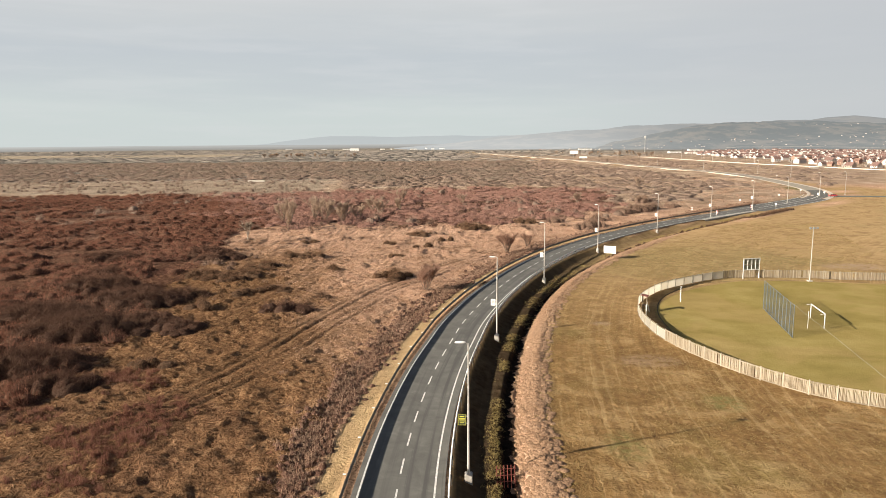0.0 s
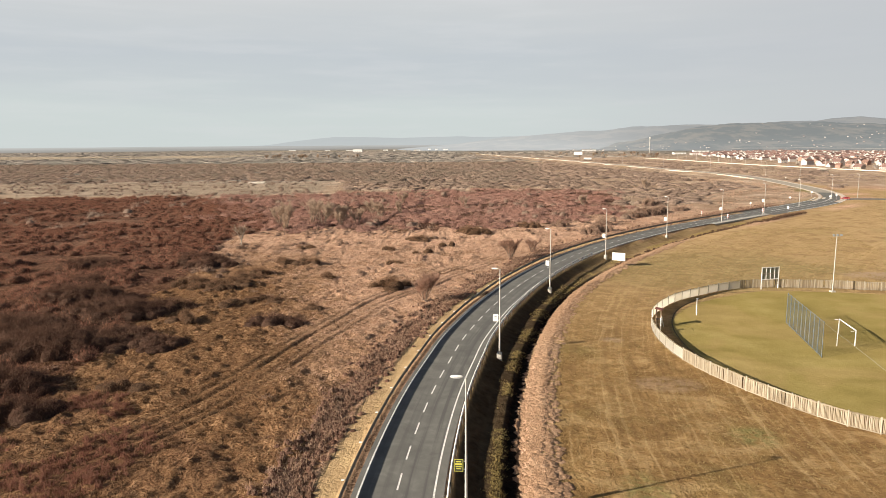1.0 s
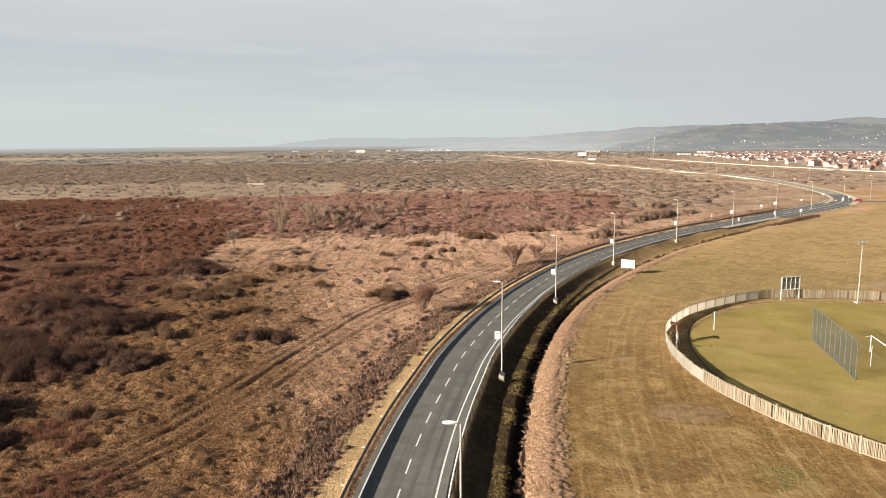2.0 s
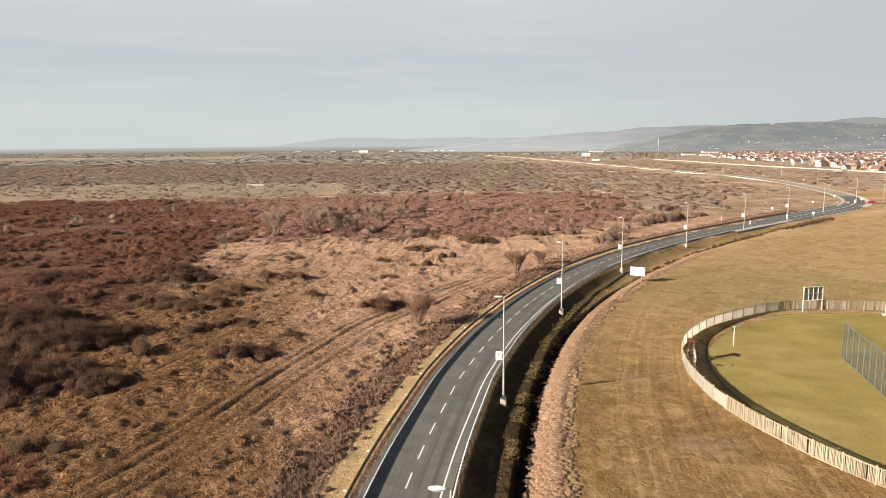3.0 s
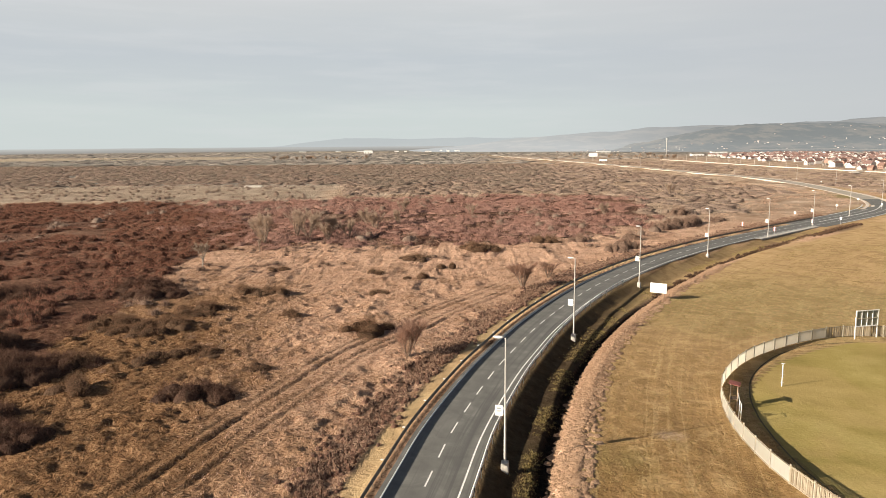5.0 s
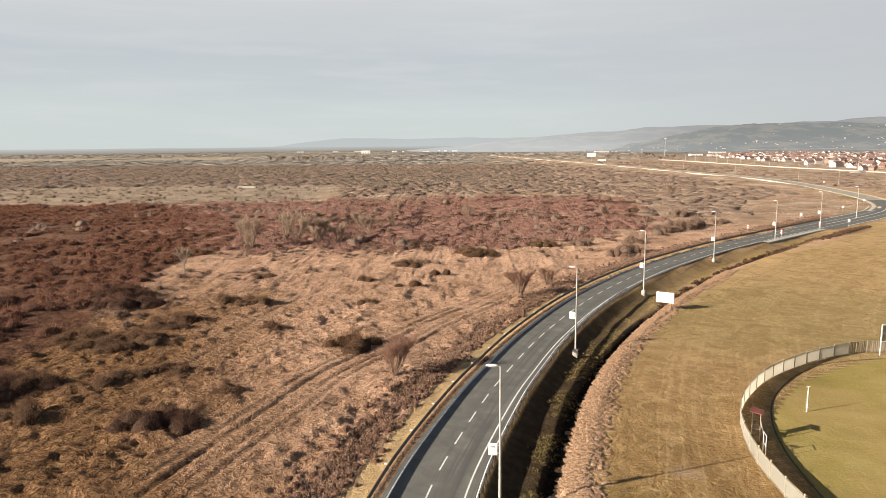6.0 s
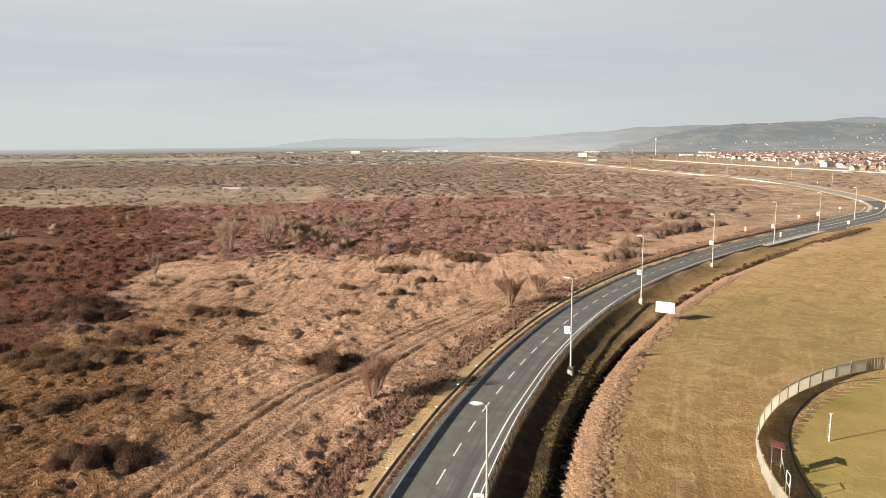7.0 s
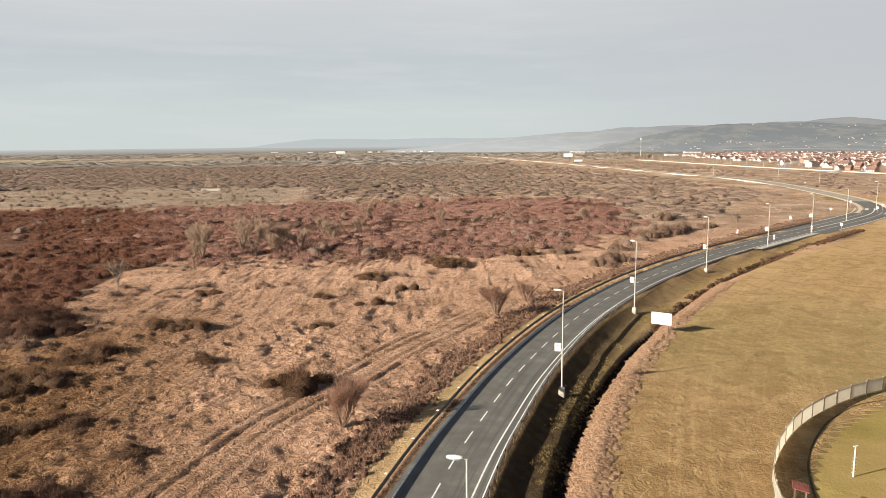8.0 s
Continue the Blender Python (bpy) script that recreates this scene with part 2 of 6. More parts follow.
SCRUB_TWIG = twigs("low_scrub_twigs", (0.12, 0.095, 0.070), (0.195, 0.155, 0.115), (0.27, 0.22, 0.165), grain=1.0)
DARK_TWIG = twigs("dark_twigs", (0.045, 0.025, 0.018), (0.122, 0.066, 0.046), (0.21, 0.128, 0.090), thin=0.2)
# the dense tangle inside each kind of shrub, its shade put into darker colours
TANGLE = {m.name: twigs("shaded_tangle_of_" + m.name, d, l, t, grain=4.5, bump=0.6) for m, d, l, t in (
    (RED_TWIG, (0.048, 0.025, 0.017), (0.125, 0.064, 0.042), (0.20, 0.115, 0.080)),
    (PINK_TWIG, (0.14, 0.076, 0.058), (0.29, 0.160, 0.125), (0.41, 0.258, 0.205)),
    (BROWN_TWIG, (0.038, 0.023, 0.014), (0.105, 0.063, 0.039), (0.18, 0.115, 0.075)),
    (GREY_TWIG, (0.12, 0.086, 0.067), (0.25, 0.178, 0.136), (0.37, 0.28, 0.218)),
    (HAZED_TWIG, (0.17, 0.144, 0.120), (0.28, 0.240, 0.202), (0.37, 0.325, 0.278)),
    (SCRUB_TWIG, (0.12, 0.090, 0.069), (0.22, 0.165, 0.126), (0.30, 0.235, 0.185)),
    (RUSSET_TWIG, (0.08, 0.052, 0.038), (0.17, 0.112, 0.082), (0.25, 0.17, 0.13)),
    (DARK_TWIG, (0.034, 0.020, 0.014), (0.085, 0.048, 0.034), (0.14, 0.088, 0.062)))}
STRAW = twigs("dry_grass_blades", (0.080, 0.042, 0.022), (0.225, 0.126, 0.068), (0.40, 0.25, 0.148), 0.05)
PALE_STRAW = twigs("pale_grass_blades", (0.22, 0.128, 0.086), (0.53, 0.342, 0.236), (0.76, 0.55, 0.415), 0.05)
PINK_STRAW = twigs("pink_straw", (0.20, 0.115, 0.068), (0.46, 0.290, 0.178), (0.61, 0.42, 0.285), 0.05)
HAY = twigs("hay", (0.13, 0.090, 0.035), (0.32, 0.225, 0.095), (0.50, 0.38, 0.19), 0.05)
DARK_RED = twigs("dark_red_stems", (0.085, 0.038, 0.027), (0.225, 0.104, 0.072), (0.40, 0.225, 0.155), 0.1)
BRAMBLE = twigs("bramble_stems", (0.16, 0.094, 0.062), (0.42, 0.275, 0.19), (0.60, 0.44, 0.33), 0.08)
# bramble core darker than its stems, for the same painted inner shade
TANGLE[BRAMBLE.name] = twigs("shaded_tangle_of_brambles", (0.075, 0.038, 0.027), (0.18, 0.098, 0.070), (0.30, 0.185, 0.135), grain=4.5, bump=0.6)
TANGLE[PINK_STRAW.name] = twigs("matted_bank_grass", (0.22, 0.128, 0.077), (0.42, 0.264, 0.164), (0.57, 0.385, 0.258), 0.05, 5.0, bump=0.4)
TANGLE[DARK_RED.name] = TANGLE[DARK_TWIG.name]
REED = twigs("ditch_reeds", (0.15, 0.112, 0.042), (0.34, 0.262, 0.105), (0.52, 0.41, 0.19), 0.2)


# ---- shaping helpers ----
def mesh_object(name, verts, faces, mat, parent=None, label="", smooth=False):
    me = bpy.data.meshes.new(name)
    me.from_pydata([tuple(v) for v in verts], [], faces)
    me.update()
    if mat is not None:
        me.materials.append(mat)
    if smooth:
        me.polygons.foreach_set("use_smooth", [True] * len(me.polygons))
    ob = new(name, me)
    if parent is not None:
        ob.parent = parent
    if label:
        tagged(ob, label)
    return ob


def quick_mesh(name, verts, tris, mat):
    """A mesh from large arrays of corners and triangles."""
    me = bpy.data.meshes.new(name)
    n, k = len(tris), tris.shape[1]
    me.vertices.add(len(verts))
    me.vertices.foreach_set("co", np.ascontiguousarray(verts, dtype=np.float32).ravel())
    me.loops.add(n * k)
    me.loops.foreach_set("vertex_index", np.ascontiguousarray(tris, dtype=np.int32).ravel())
    me.polygons.add(n)
    me.polygons.foreach_set("loop_start", np.arange(0, n * k, k, dtype=np.int32))
    me.update(calc_edges=True)
    me.polygons.foreach_set("use_smooth", np.zeros(n, bool))
    me.materials.append(mat)
    return new(name, me)


def part(name, bm, mat, parent, label=""):
    me = bpy.data.meshes.new(name)
    bm.to_mesh(me)
    bm.free()
    me.materials.append(mat)
    ob = new(name, me)
    ob.parent = parent
    if label:
        tagged(ob, label)
    return ob


def thing(name, m, label, category, group="", kind=""):
    ob = new(name)
    ob.matrix_basis = m
    return tagged(ob, label, category, group, kind)


def box(bm, size, at=(0, 0, 0), turn=None, bevel=0.0):
    m = Matrix.Translation(at) @ (turn or Matrix()) @ Matrix.Diagonal((*size, 1))
    made = bmesh.ops.create_cube(bm, size=1.0, matrix=m)
    if bevel:
        edges = {e for v in made["verts"] for e in v.link_edges}
        bmesh.ops.bevel(bm, geom=list(edges), offset=bevel, segments=1, affect="EDGES")
    return bm


def rod(bm, a, b, r1, r2=None, sides=8):
    a, b = Vector(a), Vector(b)
    d = b - a
    turn = d.to_track_quat("Z", "Y").to_matrix().to_4x4()
    bmesh.ops.create_cone(bm, cap_ends=True, segments=sides, radius1=r1, radius2=r1 if r2 is None else r2, depth=d.length,
                          matrix=Matrix.Translation((a + b) / 2) @ turn)
    return bm


def B():
    return bmesh.new()


def spline(points, step=1.0):
    """A smooth line through the points, with corners about a step apart (Catmull-Rom)."""
    p = np.array(points, float)
    p = np.vstack([2 * p[0] - p[1], p, 2 * p[-1] - p[-2]])
    dense = []
    for i in range(1, len(p) - 2):
        t = np.linspace(0, 1, 40, endpoint=False)[:, None]
        a, b, c, d = p[i - 1], p[i], p[i + 1], p[i + 2]
        dense.append(0.5 * ((2 * b) + (c - a) * t + (2 * a - 5 * b + 4 * c - d) * t ** 2 + (3 * b - a - 3 * c + d) * t ** 3))
    q = np.vstack(dense + [p[-2][None]])
    s = np.concatenate([[0], np.cumsum(np.linalg.norm(np.diff(q, axis=0), axis=1))])
    at = np.linspace(0, s[-1], max(2, int(s[-1] / step) + 1))
    return np.column_stack([np.interp(at, s, q[:, k]) for k in range(q.shape[1])])


def rights(line):
    """The unit vectors to the right of a line, at each of its corners."""
    d = np.gradient(line, axis=0)
    d /= np.linalg.norm(d, axis=1)[:, None]
    return np.column_stack([d[:, 1], -d[:, 0]])


GRID = np.random.RandomState(3).rand(256, 256)


def value_noise(x, y, size):
    """Smooth noise from 0 to 1 over arrays, with lumps of that size in metres."""
    u, v = x / size, y / size
    i, j = np.floor(u).astype(int), np.floor(v).astype(int)
    f, g = u - i, v - j
    f, g = f * f * (3 - 2 * f), g * g * (3 - 2 * g)
    a, b = GRID[i % 256, j % 256], GRID[(i + 1) % 256, j % 256]
    c, d = GRID[i % 256, (j + 1) % 256], GRID[(i + 1) % 256, (j + 1) % 256]
    return (a * (1 - f) + b * f) * (1 - g) + (c * (1 - f) + d * f) * g


def smooth(a, lo, hi):
    t = np.clip((a - lo) / (hi - lo), 0, 1)
    return t * t * (3 - 2 * t)


def inside(x, y, poly):
    """Which points lie in a polygon."""
    hit = np.zeros(x.shape, bool)
    j = len(poly) - 1
    for i in range(len(poly)):
        (xi, yi), (xj, yj) = poly[i], poly[j]
        hit ^= ((yi > y) != (yj > y)) & (x < (xj - xi) * (y - yi) / (yj - yi + 1e-12) + xi)
        j = i
    return hit


# ---- the plan ----
ROAD_LINE = spline([(-2.4, -89.6), (-3.4, -29.6), (-3.9, 20.4), (-3.8, 45.4), (-3.6, 59.1), (-3, 71.1), (-1.9, 83.1), (-0.4, 94.7), (1.7, 106.8),
                    (4.1, 119.1), (8.6, 135.7), (12.4, 147.2), (18.9, 164.5), (28.9, 186.2), (40.6, 206.8), (58, 231.6),
                    (81.1, 258.4), (110.1, 287.1), (145.8, 319.8), (175.9, 347), (200.9, 373.3), (221.2, 406.9), (237, 452.8),
                    (248, 509.4), (253.2, 577.5), (249.9, 654.3), (238.8, 740.4), (226, 857.9), (210, 1003.7),
                    (188.6, 1175.1), (149.3, 1417.3), (84.4, 1851.6)], 1.0)
ROAD_RIGHT = rights(ROAD_LINE)
FENCE_LINE = spline([(93.2, 60.8), (70.8, 68.8), (52.9, 77.6), (46.3, 82.6), (40.8, 91.5), (37.8, 98.8), (36.3, 103.7), (35.4, 109.4), (35.4, 116.5), (36.2, 122.7),
                     (37.6, 128.3), (39.8, 133.3), (43.3, 138.6), (48.8, 144.9), (55.5, 150.4), (62.2, 154.2), (69.1, 156.2), (84.1, 154.8), (99.4, 151.9), (131.6, 152.1)], 0.25)
PITCH = [tuple(p) for p in (FENCE_LINE + rights(FENCE_LINE) * 3.3)[::8]] + [(207.9, 149.7), (206.2, 66)]


RUT = spline([(-45.5, 66.7), (-36.7, 80.8), (-31.4, 90.9), (-27.4, 104.2), (-23.6, 119.5), (-18.9, 135.8), (-14.8, 149.4), (-6.5, 164.8), (0.6, 179.3), (9.9, 194.7), (19.7, 212.5)], 0.5)
PATH = spline([(-40.4, 121.6), (-36.2, 142.3), (-34.9, 155.3), (-33.1, 163.5), (-33.3, 173.5), (-30.9, 187.3), (-28.7, 196.7), (-31.9, 222.4)], 0.5)
RUTS = [RUT + rights(RUT) * o for o in (-0.95, 0.95, 3.6, 5.3)] + [PATH]


def rut_distance(x, y, line):
    best = np.full(x.shape, 1e9)
    for px, py in line:
        best = np.minimum(best, (x - px) ** 2 + (y - py) ** 2)
    return np.sqrt(best)


def road_place(x, y):
    """Along and across the road: metres from its start, and metres to the right of its middle."""
    best, along, across = np.full(x.shape, 1e9), np.zeros(x.shape), np.zeros(x.shape)
    for i in range(0, len(ROAD_LINE), 2):
        dx, dy = x - ROAD_LINE[i, 0], y - ROAD_LINE[i, 1]
        q = dx * dx + dy * dy
        m = q < best
        best = np.where(m, q, best)
        r = ROAD_RIGHT[i]
        along = np.where(m, i + dx * -r[1] + dy * r[0], along)
        side = dx * r[0] + dy * r[1]
        across = np.where(m, np.where(side >= 0, 1, -1) * np.sqrt(np.maximum(q - np.minimum(q, (dx * -r[1] + dy * r[0]) ** 2) * (q < 9e4), 0)), across)
    return along, across


def ditch_shift(along):
    """How much further out the ditch lies on the far stretch."""
    return 3.2 * smooth(along, 232.0, 315.0)


LEFT_D = [-60, -16, -13, -11, -8.2, -6.2, -5.2, -4.6, 0]
LEFT_Z = [-0.35, -0.35, -0.4, -0.75, -0.45, -0.28, -0.12, -0.08, -0.08]
RIGHT_D = [0, 4.7, 5.1, 7.5, 8.6, 9.6, 10.2, 11.3, 12.7, 14.0, 16, 60]
RIGHT_Z = [-0.08, -0.10, -0.18, -1.45, -1.50, -1.55, -2.25, -2.25, -0.25, 0.12, 0.0, 0.0]


def terrain(x, y, along=None, across=None):
    """The height of the ground."""
    if along is None:
        along, across = road_place(x, y)
    shift = ditch_shift(along)
    d = np.where(across > 8.6, np.maximum(across - shift, 8.6), across)
    near = smooth(-along, -447, -425) * (0.4 + 0.6 * smooth(-along, -418, -350))
    h = np.where(d < 0, np.interp(d, LEFT_D, LEFT_Z), np.interp(d, RIGHT_D, RIGHT_Z)) * near
    h += (1 - near) * np.where(np.abs(across) < 9, -0.1, 0.0)
    h += 1.8 * smooth(y, 472, 630) * smooth(-np.abs(across), -15, -9)
    ridge = 1 - np.abs(2 * value_noise(x + 0.4 * y, y - 0.3 * x, 1.15) - 1)
    lumps = (ridge - 0.6) * 0.46 + (value_noise(x, y, 0.8) - 0.5) * 0.26 + (value_noise(x + 7, y, 2.1) - 0.5) * 0.46 + (value_noise(x + 40, y, 3.7) - 0.5) * 0.62 + (value_noise(x, y + 90, 14) - 0.5) * 0.6
    soft = (value_noise(x, y, 2.0) - 0.5) * 0.10 + (value_noise(x, y + 30, 9.0) - 0.5) * 0.18
    rough = smooth(-across, 9, 13)
    for k, line in enumerate(RUTS):
        best = rut_distance(x, y, line)
        lumps = lumps * (0.35 + 0.65 * smooth(best, 0.8, 3.0)) - (0.30 if k < 4 else 0.14) * np.clip(2.0 * value_noise(x + 9 * k, y, 6.0) - 0.45, 0, 1) * (1 - smooth(best, 0.12, 0.5)) + 0.07 * np.exp(-((best - 0.9) / 0.35) ** 2)
    calm = smooth(np.abs(across), 4.6, 6.5)
    return h + rough * lumps + (1 - rough) * calm * soft


def axis(fine_lo, fine_hi, step, lo, hi, grow=1.07):
    a = list(np.arange(fine_lo, fine_hi, step))
    s, v = step, a[-1]
    while v < hi:
        s *= grow
        v += s
        a.append(v)
    s, v = step, a[0]
    while v > lo:
        s *= grow
        v -= s
        a.insert(0, v)
    return np.array(a)


def build_ground():
    xs, ys = axis(-60, 36, 0.38, -4600, 4600, 1.065), axis(48, 186, 0.40, -900, 4850, 1.065)
    gx, gy = np.meshgrid(xs, ys)
    x, y = gx.ravel(), gy.ravel()
    along, across = road_place(x, y)
    z = terrain(x, y, along, across)
    nx, ny = len(xs), len(ys)
    idx = np.arange(nx * ny).reshape(ny, nx)
    quads = np.stack([idx[:-1, :-1], idx[:-1, 1:], idx[1:, 1:], idx[1:, :-1]], -1).reshape(-1, 4)
    ob = quick_mesh("ground", np.column_stack([x, y, z]), quads, GROUND)
    ob.data.polygons.foreach_set("use_smooth", np.ones(len(quads), bool))
    wob = (value_noise(x, y, 8) - 0.5) * 3
    d = across - np.where(across > 8.6, ditch_shift(along), 0)
    lawn = inside(x, y, PITCH).astype(float)
    field = smooth(across + 0.3 * wob - ditch_shift(along), 12.8, 14.2) * smooth(-y, -515, -432) * (x < 285)
    verge = np.maximum(smooth(-across + 0.2 * wob, 4.6, 5.6) * smooth(across + 0.25 * wob, -8.6, -7.6), smooth(across, 4.4, 5.0) * smooth(-d, -10.0, -9.5))
    mud_and_shade = np.maximum(smooth(d, 9.5, 10.1) * smooth(-d, -11.6, -11.2), smooth(-across, 4.0, 4.4) * smooth(across, -5.2, -4.8) * 0.8) * smooth(-y, -455, -350)
    thicket = inside(x + wob, y + wob, THICKET) | in_band(x, y)
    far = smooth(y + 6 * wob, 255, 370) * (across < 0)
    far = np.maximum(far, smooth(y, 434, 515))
    pale = smooth(-across + 0.2 * wob, 5.0, 5.6) * smooth(across + 0.25 * wob, -8.6, -7.6) * smooth(-y, -455, -350) * 0.15
    # slope above the ditch: its shade is painted with the mud colour
    mud_and_shade = np.maximum(mud_and_shade, smooth(across, 4.8, 5.4) * smooth(-across, -12.5, -9.5) * (0.42 + 0.43 * smooth(-along, -330, -250)) * smooth(-along, -445, -420))
    thicket = np.maximum(thicket, 0.55 * inside(x + 2 * wob, y + 2 * wob, WEEDS) * value_noise(x, y, 6))
    for line in RUTS:
        mud_and_shade = np.maximum(mud_and_shade, 0.75 * value_noise(x, y, 5.0) * (1 - smooth(rut_distance(x, y, line), 0.15, 0.6)))
    for poly in PALE_FIELDS:
        pale = np.maximum(pale, inside(x + 6 * wob + 60 * (value_noise(x, y, 26) - 0.5), y + 6 * wob, poly) * (0.12 if poly is PALE_FIELDS[0] else 0.5))
    pink = np.maximum(0.70 * smooth(x + 0.3 * (y - 100) + 2.5 * wob, -28, 8), 0.90 * smooth(y + 4 * wob, 160, 240))
    pink = np.where(across > 6, 0.9 * smooth(y + 3 * wob, 95, 190), pink)
    pink = np.where((across > -8.9) & (across < 6), 0.6, pink)
    pink = np.maximum(pink, smooth(d, 11.2, 11.8) * smooth(-d + 0.25 * wob, -15.9, -14.9))
    # grey growing past 1100 m is painted haze; the rest is scrub tone
    haze_and_scrub = np.maximum(smooth(np.hypot(x, y), 1100, 2300), smooth(-x + 10 * wob, -120, 45) * smooth(y + 4 * wob, 560, 630))
    haze_and_scrub = np.maximum(haze_and_scrub, 0.42 * inside(x + 6 * wob + 60 * (value_noise(x, y, 26) - 0.5), y + 6 * wob, PALE_FIELDS[0]))
    def blot(cx, cy, rx, ry):
        return 1 - smooth(np.hypot((x - cx) / rx, (y - cy) / ry) + 0.25 * wob / 1.5, 0.5, 1.15)
    green = np.maximum.reduce([0.7 * blot(34.5, 80, 3.0, 3.4), 0.6 * blot(20, 68, 2.5, 4), 0.55 * blot(91, 178, 13, 11), 0.4 * blot(56, 62, 14, 8), 0.45 * blot(72, 178, 34, 30)])
    bare = np.maximum.reduce([0.9 * blot(103, 169, 9, 5), 0.55 * blot(28, 117, 2.4, 2.0), 0.35 * blot(30, 96, 5, 3)])
    for key, cols in (("spots", (green, bare, 0.85 * blot(231, 447, 9, 30), across)), ("cover", (lawn, np.maximum(field, verge) * (1 - lawn), mud_and_shade, pink)), ("land", (thicket * (0.75 + 0.25 * value_noise(x, y, 9)), pale * (lawn == 0), far, haze_and_scrub))):
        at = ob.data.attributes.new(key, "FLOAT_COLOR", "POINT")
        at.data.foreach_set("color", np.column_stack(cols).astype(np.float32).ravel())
    return tagged(ob, "flat winter plain with dry tan grass, mown meadow and ditch", "ground", kind="structure")


WEEDS = [(-65.3, 36.4), (-12.3, 36.4), (-12.3, 58.5), (-17.4, 68.6), (-29.6, 78.8), (-39.9, 93.1), (-56.3, 97.4)]
THICKET = [(-55.4, 40.4), (-49.8, 80), (-52.3, 101.5), (-54.7, 119.9), (-60.3, 142.7), (-64, 173.9), (-69, 206.1), (-76.1, 240.9), (-64.4, 274.1), (-98.5, 351.4), (-155.9, 434.1), (-364.8, 420.1), (-318.6, 159.3), (-159.3, 40.4)]
RED_BAND = [(-76.5, 255.3), (-48.4, 263), (-6.4, 263), (28, 273.9), (53.2, 282.9), (74.2, 305.3), (91.5, 350.7), (103.2, 432.3), (84.4, 480.9), (-11.9, 464), (-73.8, 439.5), (-155.9, 434.1)]


def in_band(x, y):
    """Inside the band of red willows, whose edge frays into the field."""
    return inside(x + 26 * (value_noise(x, y + 50, 13) - 0.5), y + 34 * (value_noise(x, y, 11) - 0.5) + 16 * (value_noise(x, y, 4) - 0.5), RED_BAND)


PALE_FIELDS = [[(-490, 432), (-343, 458), (-144, 438), (-82, 458), (-94, 555), (-126, 600), (-345, 590), (-490, 560)],
               [(-1500, 1500), (-1000, 1560), (-890, 1640), (-890, 2000), (-1500, 1960)], [(-850, 1600), (-540, 1640), (-540, 2020), (-850, 2000)],
               [(-900, 2800), (200, 2800), (200, 2980), (-900, 2960)]]

ground = build_ground()


# ---- road ----
def road_rise(y):
    """The far road runs on a low bank."""
    return 1.8 * smooth(y, 472, 630)


def ribbon(name, line, lo, hi, z, mat, parent=None, label="", lane=0.0, thick=0.0):
    """A strip along a line, from lo to hi metres to its right."""
    r = rights(line)
    a, b = line + r * lo, line + r * hi
    n = len(line)
    zs = z + road_rise(line[:, 1])
    v = np.vstack([np.column_stack([a, zs]), np.column_stack([b, zs])])
    i = np.arange(n - 1)
    quads = np.column_stack([i, i + n, i + n + 1, i + 1])
    if thick:
        v = np.vstack([v, v - [0, 0, thick]])
        quads = np.vstack([quads, np.column_stack([i, i + 1, i + 1 + 2 * n, i + 2 * n]), np.column_stack([i + n, i + 3 * n, i + 3 * n + 1, i + n + 1])])
    ob = quick_mesh(name, v, quads, mat)
    if lane:
        uv = ob.data.uv_layers.new(name="lane")
        at = np.zeros(len(ob.data.loops), np.int32)
        ob.data.loops.foreach_get("vertex_index", at)
        u = np.where((at // n) % 2 == 0, lo / lane, hi / lane)
        uv.data.foreach_set("uv", np.column_stack([u, (at % n) * 0.1]).astype(np.float32).ravel())
    if parent is not None:
        ob.parent = parent
    if label:
        tagged(ob, label)
    return ob


NEAR = ROAD_LINE[:548]
road = ribbon("road", ROAD_LINE, -4.1, 4.4, 0.0, ASPHALT, lane=3.5, thick=0.12)
tagged(road, "two-lane worn grey asphalt road curving across the plain", "road", kind="structure")
ribbon("edge_line", NEAR, -3.58, -3.40, 0.005, PAINT, road, "solid white edge line")
ribbon("edge_line", NEAR, 3.40, 3.58, 0.005, PAINT, road, "solid white edge line")


def dashes():
    made = None
    for k in range(75):
        s = 17.53 + 6.178 * k
        i = int(s)
        if i + 1 >= len(ROAD_LINE):
            break
        c = ROAD_LINE[i] + (ROAD_LINE[i + 1] - ROAD_LINE[i]) * (s - i)
        t = ROAD_LINE[i + 1] - ROAD_LINE[i]
        m = pose(c[0], c[1], 0.006, 0, 0, math.degrees(math.atan2(-t[0], t[1])))
        if made is None:
            made = part("centre_dash", box(B(), (0.17, 3.2, 0.004)), PAINT, road)
            ob = made
        else:
            ob = new("centre_dash", made.data)
            ob.parent = road
        ob.matrix_basis = m


dashes()


